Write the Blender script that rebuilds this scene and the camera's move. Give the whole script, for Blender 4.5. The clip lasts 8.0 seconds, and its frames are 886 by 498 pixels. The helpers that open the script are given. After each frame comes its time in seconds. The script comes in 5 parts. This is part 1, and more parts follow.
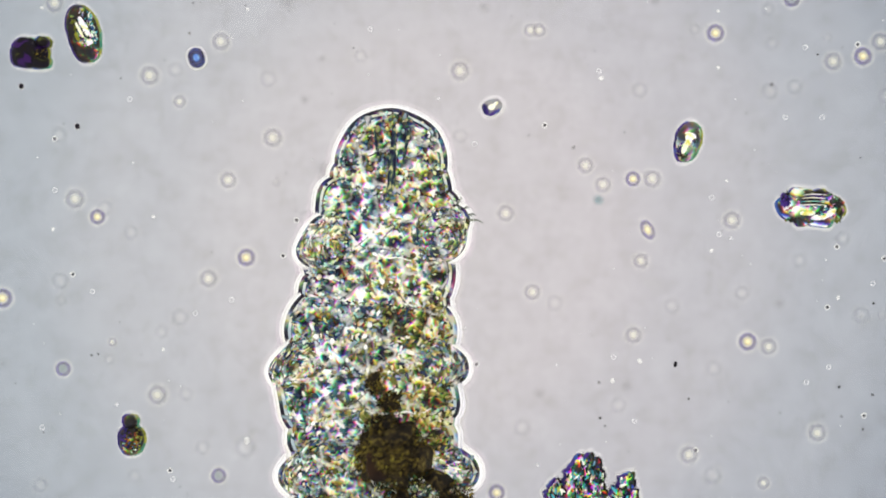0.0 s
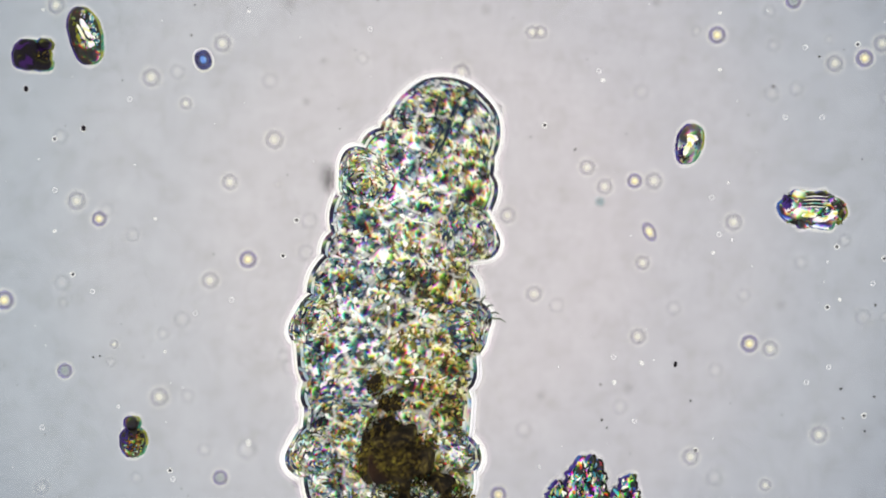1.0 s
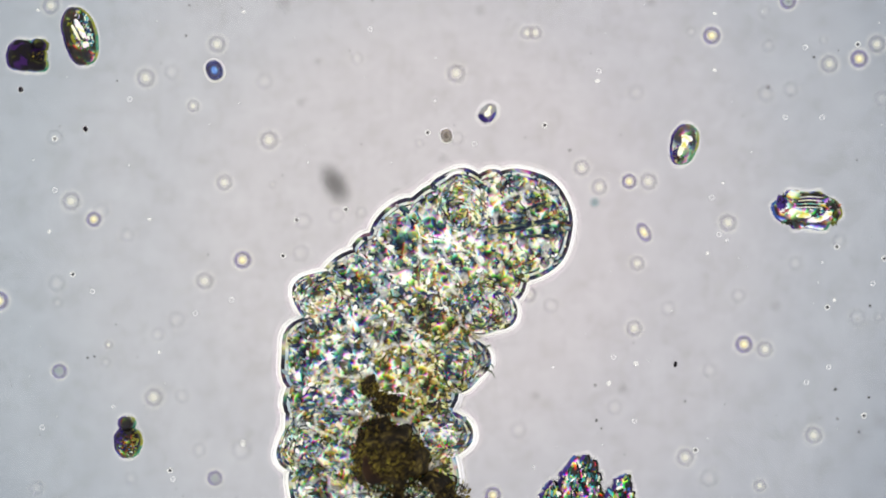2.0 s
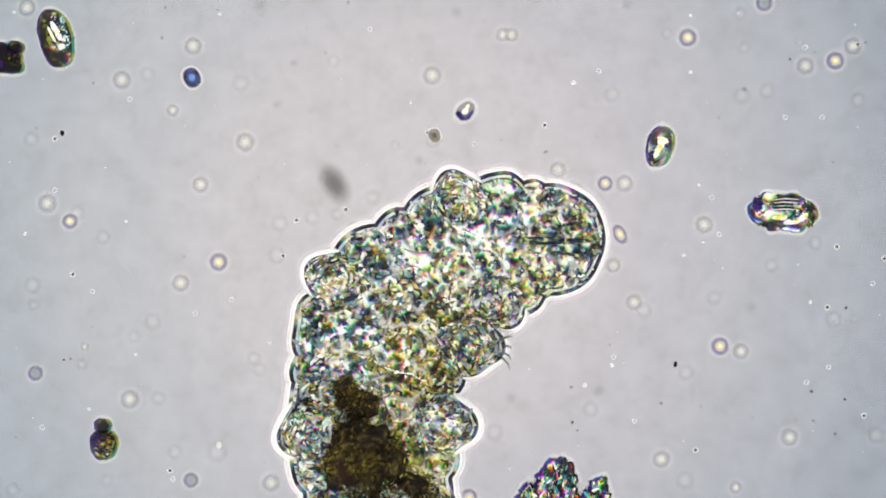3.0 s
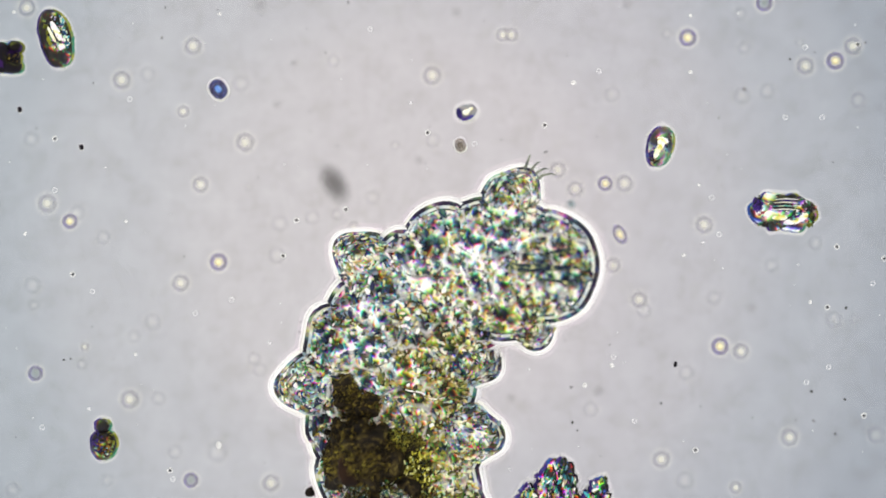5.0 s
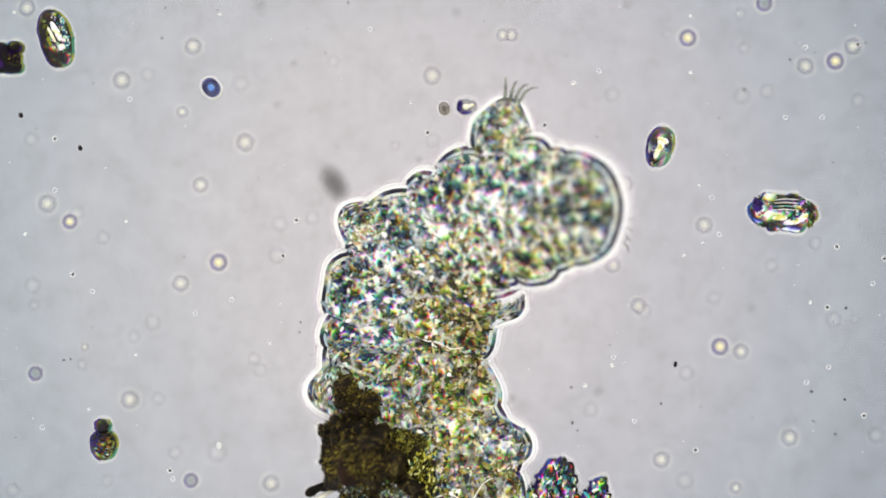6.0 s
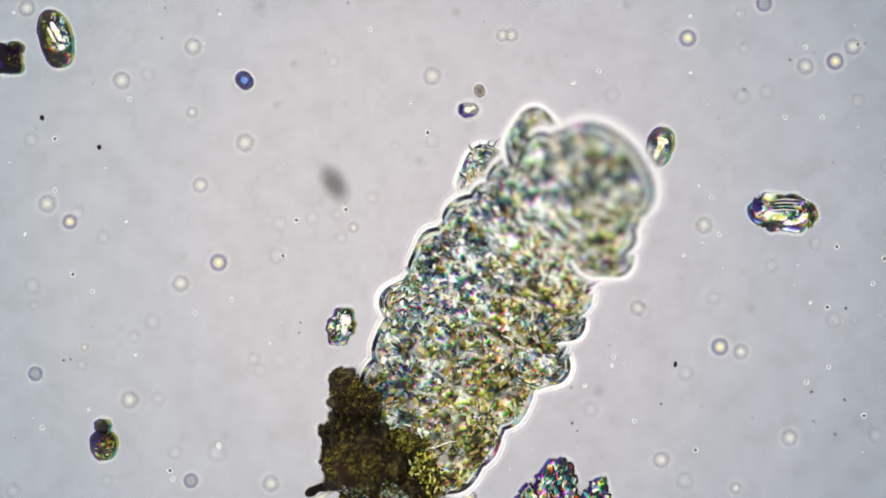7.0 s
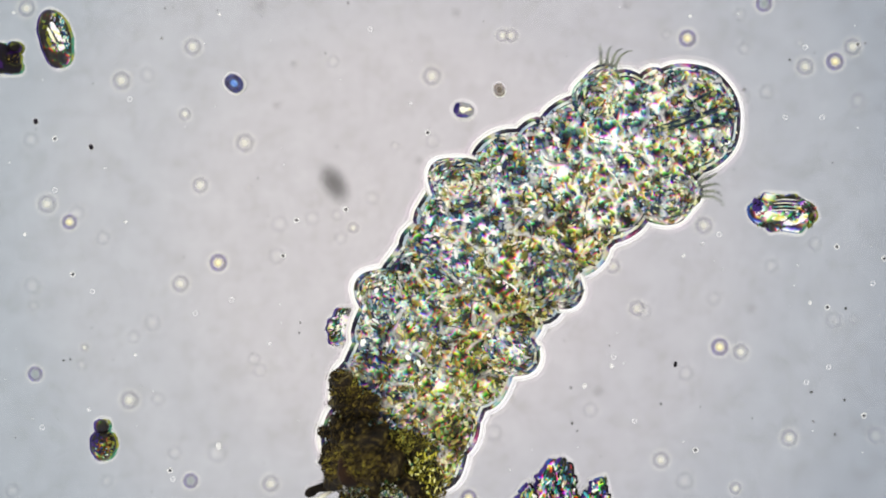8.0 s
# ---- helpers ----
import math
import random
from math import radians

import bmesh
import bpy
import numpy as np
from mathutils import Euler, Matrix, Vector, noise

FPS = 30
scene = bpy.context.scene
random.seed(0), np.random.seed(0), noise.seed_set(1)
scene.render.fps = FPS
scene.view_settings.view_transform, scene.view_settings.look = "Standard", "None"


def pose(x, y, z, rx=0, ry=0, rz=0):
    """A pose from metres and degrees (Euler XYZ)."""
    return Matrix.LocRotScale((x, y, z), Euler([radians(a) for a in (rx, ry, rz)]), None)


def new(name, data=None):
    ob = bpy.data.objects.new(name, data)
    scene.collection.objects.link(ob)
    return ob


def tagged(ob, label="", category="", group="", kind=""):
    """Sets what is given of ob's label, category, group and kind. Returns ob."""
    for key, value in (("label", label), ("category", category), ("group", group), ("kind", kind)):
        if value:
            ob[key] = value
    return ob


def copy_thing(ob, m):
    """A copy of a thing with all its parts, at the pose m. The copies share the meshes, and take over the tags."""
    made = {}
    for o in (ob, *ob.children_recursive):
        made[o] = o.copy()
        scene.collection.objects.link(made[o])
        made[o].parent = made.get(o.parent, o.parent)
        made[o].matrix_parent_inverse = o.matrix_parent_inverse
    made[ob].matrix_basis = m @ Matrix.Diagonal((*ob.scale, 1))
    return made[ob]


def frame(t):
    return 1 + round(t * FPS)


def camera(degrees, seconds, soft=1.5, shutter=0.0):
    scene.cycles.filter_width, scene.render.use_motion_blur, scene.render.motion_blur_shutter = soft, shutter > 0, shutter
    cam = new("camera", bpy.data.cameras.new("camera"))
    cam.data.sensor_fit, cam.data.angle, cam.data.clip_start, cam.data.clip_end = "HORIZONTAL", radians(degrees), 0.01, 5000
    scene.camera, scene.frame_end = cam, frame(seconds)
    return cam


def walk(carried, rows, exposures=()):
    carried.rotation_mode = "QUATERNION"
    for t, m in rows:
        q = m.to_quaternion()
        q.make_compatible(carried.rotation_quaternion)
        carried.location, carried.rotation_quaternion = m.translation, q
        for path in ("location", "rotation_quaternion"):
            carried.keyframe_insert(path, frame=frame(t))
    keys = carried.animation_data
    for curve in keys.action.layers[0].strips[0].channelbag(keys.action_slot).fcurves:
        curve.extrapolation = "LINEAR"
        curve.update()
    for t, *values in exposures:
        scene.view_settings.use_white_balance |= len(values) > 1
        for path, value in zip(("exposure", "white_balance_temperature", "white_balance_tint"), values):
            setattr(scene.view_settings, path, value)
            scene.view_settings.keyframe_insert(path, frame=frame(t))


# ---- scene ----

# A drop of pond water on a glass slide, magnified about three thousand times: one metre here stands for a third of a millimetre.
LENS = 12.0
HIGH = 0.784 / math.tan(radians(LENS / 2))          # height of the lens over the slide
cam = camera(LENS, 8.0, 1.7, 0.25)
# the stage is nudged once, between 1.7 and 2.8 s
STAGE = ((0.0, -0.0490, -0.0080), (0.5, -0.0520, -0.0045), (1.0, -0.0520, -0.0045), (1.5, -0.0525, -0.0042), (1.7, -0.0520, -0.0040),
         (2.8, -0.0010, -0.0008), (3.0, 0.0, 0.0), (4.5, 0.0, 0.0), (6.0, 0.0, 0.0005), (8.0, 0.0005, 0.0012))
walk(cam, [(t, pose(x, y, HIGH)) for t, x, y in STAGE])
cam.data.dof.use_dof = True                          # a microscope's shallow depth of field
cam.data.dof.focus_distance = HIGH - 0.055
cam.data.dof.aperture_fstop = 0.46


def drift(t):
    """Where the middle of the view stands on the slide at t seconds."""
    for (t0, x0, y0), (t1, x1, y1) in zip(STAGE, STAGE[1:]):
        if t <= t1:
            k = (t - t0) / (t1 - t0)
            return x0 + (x1 - x0) * k, y0 + (y1 - y0) * k
    return STAGE[-1][1], STAGE[-1][2]


def spot(x, y, z=0.0):
    """A place on the slide fitted to the camera's view: pixels, one millimetre each, right of and below its upper left
    corner.
    """
    k = 1 - z / HIGH
    return Vector(((x - 784) / 1000 * k, (441 - y) / 1000 * k, z))


def seen(t, x, y, z=0.0):
    """The same for a place in the view at t seconds."""
    dx, dy = drift(t)
    k = 1 - z / HIGH
    return Vector(((x - 784) / 1000 * k + dx, (441 - y) / 1000 * k + dy, z))


# ---- light: the lamp under the stage, and an even fill added from above ----
world = bpy.data.worlds.new("even_fill")
world.use_nodes = True
scene.world = world
world.node_tree.nodes["Background"].inputs["Color"].default_value = (1.0, 0.985, 0.97, 1)
world.node_tree.nodes["Background"].inputs["Strength"].default_value = 1.3
scene.view_settings.exposure = 0.0


# ---- materials ----
def nodes_of(name):
    m = bpy.data.materials.new(name)
    m.use_nodes = True
    m.node_tree.nodes.clear()
    return m, m.node_tree.nodes, m.node_tree.links


def ramp(nodes, stops, mode="LINEAR"):
    r = nodes.new("ShaderNodeValToRGB")
    r.color_ramp.interpolation = mode
    els = r.color_ramp.elements
    while len(els) > 1:
        els.remove(els[-1])
    els[0].position, els[0].color = stops[0][0], (*stops[0][1], 1)
    for p, c in stops[1:]:
        els.new(p).color = (*c, 1)
    return r


def grainy(name, stops, scale, detail=3.0, distortion=0.0, rough=0.5, bump=0.3, veil=0.0, random_island=0.0, sheen=0.1):
    """A surface whose colour runs through the stops by two noises, with relief; veil lets that share of light straight through."""
    m, n, l = nodes_of(name)
    co = n.new("ShaderNodeTexCoord")
    a = n.new("ShaderNodeTexNoise")
    a.inputs["Scale"].default_value, a.inputs["Detail"].default_value = scale, detail
    a.inputs["Distortion"].default_value = distortion
    l.new(co.outputs["Object"], a.inputs["Vector"])
    b = n.new("ShaderNodeTexNoise")
    b.inputs["Scale"].default_value, b.inputs["Detail"].default_value = scale * 0.23, 2.0
    l.new(co.outputs["Object"], b.inputs["Vector"])
    mix = n.new("ShaderNodeMath")
    mix.operation = "MULTIPLY_ADD"
    mix.inputs[1].default_value = 0.35
    l.new(b.outputs["Fac"], mix.inputs[0])
    scaled = n.new("ShaderNodeMath")
    scaled.operation = "MULTIPLY_ADD"
    scaled.inputs[1].default_value, scaled.inputs[2].default_value = 1.0, -0.175
    l.new(a.outputs["Fac"], scaled.inputs[0])
    l.new(scaled.outputs[0], mix.inputs[2])
    value = mix.outputs[0]
    if random_island:
        g = n.new("ShaderNodeNewGeometry")
        k = n.new("ShaderNodeMixRGB")
        k.inputs["Fac"].default_value = random_island
        l.new(value, k.inputs["Color1"])
        l.new(g.outputs["Random Per Island"], k.inputs["Color2"])
        value = k.outputs["Color"]
    r = ramp(n, stops)
    l.new(value, r.inputs["Fac"])
    p = n.new("ShaderNodeBsdfPrincipled")
    p.inputs["Roughness"].default_value = rough
    p.inputs["Specular IOR Level"].default_value = sheen
    l.new(r.outputs["Color"], p.inputs["Base Color"])
    if bump:
        bp = n.new("ShaderNodeBump")
        bp.inputs["Strength"].default_value, bp.inputs["Distance"].default_value = bump, 0.01
        l.new(a.outputs["Fac"], bp.inputs["Height"])
        l.new(bp.outputs["Normal"], p.inputs["Normal"])
    out = n.new("ShaderNodeOutputMaterial")
    if veil:
        t = n.new("ShaderNodeBsdfTransparent")
        s = n.new("ShaderNodeMixShader")
        s.inputs["Fac"].default_value = veil
        l.new(p.outputs[0], s.inputs[1])
        l.new(t.outputs[0], s.inputs[2])
        l.new(s.outputs[0], out.inputs["Surface"])
    else:
        l.new(p.outputs[0], out.inputs["Surface"])
    return m


def tissue(name, cool, warm, scale, cells, gaps, island=0.0, bump=0.3, distortion=0.5, cooler=0.0, beads=44.0, split=1.0, level=0.0, gloss=0.12, flank=0.0):
    """Living tissue: dark beads in a bright mesh, in a cool and a warm set of colours that change over in patches, with
    clear gaps between its cells. The lens's colour fringes are painted into the base colour: red, green and blue
    patterns are shifted apart.
    """
    m, n, l = nodes_of(name)

    def sums(op, x, y, z=0.0):
        k = n.new("ShaderNodeMath")
        k.operation = op
        for i, v in enumerate((x, y, z)):
            if isinstance(v, (int, float)):
                k.inputs[i].default_value = v
            else:
                l.new(v, k.inputs[i])
        return k.outputs[0]

    def noisy(at, sc, detail, dist=0.0):
        k = n.new("ShaderNodeTexNoise")
        k.inputs["Scale"].default_value, k.inputs["Detail"].default_value, k.inputs["Distortion"].default_value = sc, detail, dist
        l.new(at, k.inputs["Vector"])
        return k

    def span(v, low, high, to_low=0.0, to_high=1.0):
        k = n.new("ShaderNodeMapRange")
        for key, x in (("From Min", low), ("From Max", high), ("To Min", to_low), ("To Max", to_high)):
            k.inputs[key].default_value = x
        l.new(v, k.inputs["Value"])
        return k.outputs["Result"]

    def blend(fac, x, y):
        k = n.new("ShaderNodeMixRGB")
        for socket, v in (("Fac", fac), ("Color1", x), ("Color2", y)):
            if isinstance(v, (int, float, tuple)):
                k.inputs[socket].default_value = v
            else:
                l.new(v, k.inputs[socket])
        return k.outputs["Color"]

    co = n.new("ShaderNodeTexCoord")
    info = n.new("ShaderNodeObjectInfo")
    far = n.new("ShaderNodeVectorMath")
    far.operation = "SCALE"
    far.inputs["Scale"].default_value = 30.0
    l.new(info.outputs["Color"], far.inputs[0])
    shift = n.new("ShaderNodeVectorMath")
    l.new(co.outputs["Object"], shift.inputs[0])
    l.new(far.outputs["Vector"], shift.inputs[1])
    place = shift.outputs["Vector"]
    patch, blot, hue = noisy(place, 13.0, 2.0), noisy(place, 24.0, 2.0, 0.6), noisy(place, 34.0, 2.0)
    own = hue.outputs["Fac"]
    if island:
        g = n.new("ShaderNodeNewGeometry")
        own = blend(0.3, own, sums("FRACT", sums("MULTIPLY", g.outputs["Random Per Island"], 7.31), 0.0))
    if flank:
        across = n.new("ShaderNodeSeparateXYZ")
        l.new(co.outputs["Object"], across.inputs["Vector"])
        own = sums("ADD", own, span(across.outputs["X"], -0.05, 0.11, -0.4 * flank, flank))
    turn = span(own, 0.38 + cooler, 0.54 + cooler)
    warp = blend(0.03, place, blot.outputs["Color"])
    whole = n.new("ShaderNodeTexVoronoi")
    whole.inputs["Scale"].default_value = cells
    l.new(warp, whole.inputs["Vector"])
    tone = n.new("ShaderNodeSeparateColor")
    l.new(whole.outputs["Color"], tone.inputs["Color"])
    broad = sums("MULTIPLY_ADD", tone.outputs["Red"], 0.17, sums("MULTIPLY_ADD", blot.outputs["Fac"], 0.45, level - 0.460))
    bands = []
    # offset the three colour patterns to imitate the lens's fringes
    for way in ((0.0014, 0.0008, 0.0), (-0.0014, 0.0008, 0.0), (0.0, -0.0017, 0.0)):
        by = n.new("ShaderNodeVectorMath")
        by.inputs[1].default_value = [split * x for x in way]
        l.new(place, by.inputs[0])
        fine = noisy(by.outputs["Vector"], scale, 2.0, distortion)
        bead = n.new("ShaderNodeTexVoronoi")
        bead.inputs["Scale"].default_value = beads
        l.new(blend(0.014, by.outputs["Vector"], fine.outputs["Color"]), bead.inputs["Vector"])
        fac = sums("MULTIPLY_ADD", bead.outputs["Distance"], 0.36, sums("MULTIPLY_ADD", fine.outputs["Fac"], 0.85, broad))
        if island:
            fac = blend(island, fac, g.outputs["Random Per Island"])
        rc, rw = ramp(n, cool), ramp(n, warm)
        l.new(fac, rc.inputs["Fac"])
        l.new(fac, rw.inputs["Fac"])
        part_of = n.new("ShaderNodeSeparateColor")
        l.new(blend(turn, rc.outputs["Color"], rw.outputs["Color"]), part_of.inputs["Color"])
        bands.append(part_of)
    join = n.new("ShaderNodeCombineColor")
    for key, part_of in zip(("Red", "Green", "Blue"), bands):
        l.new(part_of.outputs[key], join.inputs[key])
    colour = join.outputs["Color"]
    if gaps:
        v = n.new("ShaderNodeTexVoronoi")
        v.feature = "DISTANCE_TO_EDGE"
        v.inputs["Scale"].default_value = cells
        l.new(warp, v.inputs["Vector"])
        gap = sums("MULTIPLY", span(v.outputs["Distance"], 0.018, 0.075, gaps, 0.0), span(patch.outputs["Fac"], 0.44, 0.56))
        colour = blend(gap, colour, (0.95, 0.94, 0.89, 1))
    p = n.new("ShaderNodeBsdfPrincipled")
    p.inputs["Roughness"].default_value, p.inputs["Specular IOR Level"].default_value = 0.5, gloss
    l.new(colour, p.inputs["Base Color"])
    if bump:
        bp = n.new("ShaderNodeBump")
        bp.inputs["Strength"].default_value, bp.inputs["Distance"].default_value = bump, 0.01
        l.new(fine.outputs["Fac"], bp.inputs["Height"])
        l.new(bp.outputs["Normal"], p.inputs["Normal"])
    out = n.new("ShaderNodeOutputMaterial")
    l.new(p.outputs[0], out.inputs["Surface"])
    return m


def soft(name, colours, peak, wide, dense):
    """A thin clear film whose density is greatest at one distance from its middle and fades to both sides."""
    m, n, l = nodes_of(name)
    co = n.new("ShaderNodeTexCoord")
    flat = n.new("ShaderNodeVectorMath")
    flat.operation = "MULTIPLY"
    flat.inputs[1].default_value = (1, 1, 0)
    l.new(co.outputs["Object"], flat.inputs[0])
    ln = n.new("ShaderNodeVectorMath")
    ln.operation = "LENGTH"
    l.new(flat.outputs["Vector"], ln.inputs[0])
    off = n.new("ShaderNodeMath")
    off.operation = "SUBTRACT"
    off.inputs[1].default_value = peak
    l.new(ln.outputs["Value"], off.inputs[0])
    size = n.new("ShaderNodeMath")
    size.operation = "ABSOLUTE"
    l.new(off.outputs[0], size.inputs[0])
    k = n.new("ShaderNodeMapRange")
    k.interpolation_type = "SMOOTHSTEP"
    k.inputs["From Max"].default_value = wide
    k.inputs["To Min"].default_value, k.inputs["To Max"].default_value = dense, 0.0
    l.new(size.outputs[0], k.inputs["Value"])
    a = n.new("ShaderNodeTexNoise")
    a.inputs["Scale"].default_value = 180.0
    l.new(co.outputs["Object"], a.inputs["Vector"])
    r = ramp(n, [(0.3, colours[0]), (0.7, colours[1])])
    l.new(a.outputs["Fac"], r.inputs["Fac"])
    d = n.new("ShaderNodeBsdfDiffuse")
    l.new(r.outputs["Color"], d.inputs["Color"])
    t = n.new("ShaderNodeBsdfTransparent")
    s = n.new("ShaderNodeMixShader")
    l.new(k.outputs["Result"], s.inputs["Fac"])
    l.new(t.outputs[0], s.inputs[1])
    l.new(d.outputs[0], s.inputs[2])
    out = n.new("ShaderNodeOutputMaterial")
    l.new(s.outputs[0], out.inputs["Surface"])
    return m


def lamp_field():
    """The frosted field lens over the lamp, the view's vignette and side tint painted into its glow: bright in the
    middle, bluer and dimmer outwards.
    """
    m, n, l = nodes_of("frosted_field_lens")
    co = n.new("ShaderNodeTexCoord")
    ln = n.new("ShaderNodeVectorMath")
    ln.operation = "LENGTH"
    flat = n.new("ShaderNodeVectorMath")
    flat.operation = "MULTIPLY"
    flat.inputs[1].default_value = (1, 1, 0)
    aside = n.new("ShaderNodeVectorMath")
    aside.inputs[1].default_value = (0.09, -0.03, 0)
    l.new(co.outputs["Object"], aside.inputs[0])
    l.new(aside.outputs["Vector"], flat.inputs[0])
    l.new(flat.outputs["Vector"], ln.inputs[0])
    # the view's vignette, put into the glow as a radial falloff
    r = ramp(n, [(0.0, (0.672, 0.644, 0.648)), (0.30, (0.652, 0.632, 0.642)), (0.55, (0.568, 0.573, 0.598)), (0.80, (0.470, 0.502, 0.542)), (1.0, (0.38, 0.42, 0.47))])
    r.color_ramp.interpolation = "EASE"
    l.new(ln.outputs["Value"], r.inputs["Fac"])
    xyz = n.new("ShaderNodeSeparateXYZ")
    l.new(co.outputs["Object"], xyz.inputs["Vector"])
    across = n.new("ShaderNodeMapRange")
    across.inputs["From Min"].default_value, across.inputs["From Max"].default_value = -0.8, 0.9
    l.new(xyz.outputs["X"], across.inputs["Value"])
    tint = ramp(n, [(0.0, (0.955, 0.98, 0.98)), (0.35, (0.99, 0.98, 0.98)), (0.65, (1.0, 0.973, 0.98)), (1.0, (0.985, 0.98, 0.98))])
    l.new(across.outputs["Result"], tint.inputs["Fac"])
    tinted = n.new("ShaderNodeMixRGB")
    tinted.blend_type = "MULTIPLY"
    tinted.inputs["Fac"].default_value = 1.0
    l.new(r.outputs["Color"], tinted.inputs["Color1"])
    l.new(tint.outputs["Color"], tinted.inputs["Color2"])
    e = n.new("ShaderNodeEmission")
    e.inputs["Strength"].default_value = 1.02
    l.new(tinted.outputs["Color"], e.inputs["Color"])
    out = n.new("ShaderNodeOutputMaterial")
    l.new(e.outputs[0], out.inputs["Surface"])
    return m


def clear_glass():
    """Slide glass under a film of water, with a faint film of dirt."""
    m, n, l = nodes_of("slide_glass")
    co = n.new("ShaderNodeTexCoord")
    a = n.new("ShaderNodeTexNoise")
    a.inputs["Scale"].default_value, a.inputs["Detail"].default_value, a.inputs["Roughness"].default_value = 17.0, 4.0, 0.62
    l.new(co.outputs["Object"], a.inputs["Vector"])
    r = ramp(n, [(0.34, (0.915, 0.91, 0.90)), (0.48, (0.965, 0.96, 0.965)), (0.66, (1.0, 1.0, 1.0))])
    fine = n.new("ShaderNodeTexNoise")
    fine.inputs["Scale"].default_value, fine.inputs["Detail"].default_value = 85.0, 4.0
    l.new(co.outputs["Object"], fine.inputs["Vector"])
    grain = n.new("ShaderNodeMixRGB")
    grain.inputs["Fac"].default_value = 0.18
    l.new(a.outputs["Fac"], grain.inputs["Color1"])
    l.new(fine.outputs["Fac"], grain.inputs["Color2"])
    l.new(grain.outputs["Color"], r.inputs["Fac"])
    t = n.new("ShaderNodeBsdfTransparent")
    l.new(r.outputs["Color"], t.inputs["Color"])
    g = n.new("ShaderNodeBsdfGlossy")
    g.inputs["Roughness"].default_value = 0.2
    s = n.new("ShaderNodeMixShader")
    s.inputs["Fac"].default_value = 0.02
    l.new(t.outputs[0], s.inputs[1])
    l.new(g.outputs[0], s.inputs[2])
    out = n.new("ShaderNodeOutputMaterial")
    l.new(s.outputs[0], out.inputs["Surface"])
    return m


COOL = [(0.26, (0.006, 0.007, 0.020)), (0.36, (0.025, 0.035, 0.060)), (0.43, (0.09, 0.125, 0.155)), (0.50, (0.275, 0.325, 0.325)), (0.57, (0.69, 0.72, 0.67)), (0.67, (0.97, 0.97, 0.94))]
WARM = [(0.26, (0.010, 0.010, 0.007)), (0.36, (0.05, 0.047, 0.022)), (0.43, (0.16, 0.15, 0.055)), (0.50, (0.36, 0.33, 0.13)), (0.57, (0.74, 0.70, 0.42)), (0.67, (0.97, 0.95, 0.84))]
COOL_G = [(0.14, (0.012, 0.010, 0.030)), (0.26, (0.03, 0.03, 0.08)), (0.36, (0.02, 0.05, 0.08)), (0.44, (0.075, 0.14, 0.165)), (0.52, (0.24, 0.32, 0.32)), (0.57, (0.18, 0.20, 0.36)), (0.62, (0.50, 0.66, 0.60)), (0.68, (0.84, 0.86, 0.80)), (0.74, (0.86, 0.68, 0.78)), (0.82, (0.96, 0.95, 0.93))]
WARM_G = [(0.16, (0.016, 0.015, 0.010)), (0.31, (0.045, 0.045, 0.022)), (0.42, (0.15, 0.14, 0.045)), (0.52, (0.34, 0.31, 0.10)), (0.61, (0.70, 0.65, 0.33)), (0.70, (0.93, 0.90, 0.70)), (0.82, (0.97, 0.96, 0.90))]
GUT = [(0.26, (0.010, 0.009, 0.005)), (0.38, (0.05, 0.046, 0.016)), (0.45, (0.15, 0.135, 0.032)), (0.52, (0.33, 0.29, 0.075)), (0.59, (0.66, 0.60, 0.26)), (0.69, (0.94, 0.91, 0.74))]
GUT_G = [(0.16, (0.014, 0.012, 0.008)), (0.34, (0.04, 0.04, 0.016)), (0.45, (0.13, 0.12, 0.028)), (0.55, (0.31, 0.27, 0.06)), (0.66, (0.60, 0.54, 0.22)), (0.79, (0.88, 0.82, 0.56)), (0.92, (0.95, 0.93, 0.84))]
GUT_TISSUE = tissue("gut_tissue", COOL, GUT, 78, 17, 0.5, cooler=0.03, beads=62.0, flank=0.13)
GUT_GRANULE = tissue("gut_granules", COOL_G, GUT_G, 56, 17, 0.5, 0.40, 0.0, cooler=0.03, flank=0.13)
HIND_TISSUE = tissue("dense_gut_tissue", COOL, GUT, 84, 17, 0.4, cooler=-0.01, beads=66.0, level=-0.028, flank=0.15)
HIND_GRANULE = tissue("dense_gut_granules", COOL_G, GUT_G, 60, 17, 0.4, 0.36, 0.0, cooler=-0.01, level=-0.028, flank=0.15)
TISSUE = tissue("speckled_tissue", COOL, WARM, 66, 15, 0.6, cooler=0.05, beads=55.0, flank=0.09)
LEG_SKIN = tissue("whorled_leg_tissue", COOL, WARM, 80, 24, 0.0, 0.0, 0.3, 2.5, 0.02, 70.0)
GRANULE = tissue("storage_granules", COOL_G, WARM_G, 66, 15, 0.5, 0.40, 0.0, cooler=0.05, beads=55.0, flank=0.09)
GLASS_C = [(0.30, (0.006, 0.006, 0.014)), (0.44, (0.02, 0.03, 0.045)), (0.50, (0.10, 0.14, 0.16)), (0.56, (0.55, 0.60, 0.60)), (0.64, (0.96, 0.97, 0.97))]
GLASS_W = [(0.30, (0.008, 0.006, 0.006)), (0.44, (0.035, 0.028, 0.014)), (0.50, (0.20, 0.16, 0.04)), (0.56, (0.70, 0.62, 0.24)), (0.64, (0.97, 0.95, 0.86))]
DARK_C = [(0.36, (0.004, 0.003, 0.008)), (0.52, (0.015, 0.020, 0.030)), (0.60, (0.05, 0.10, 0.09)), (0.70, (0.45, 0.52, 0.50))]
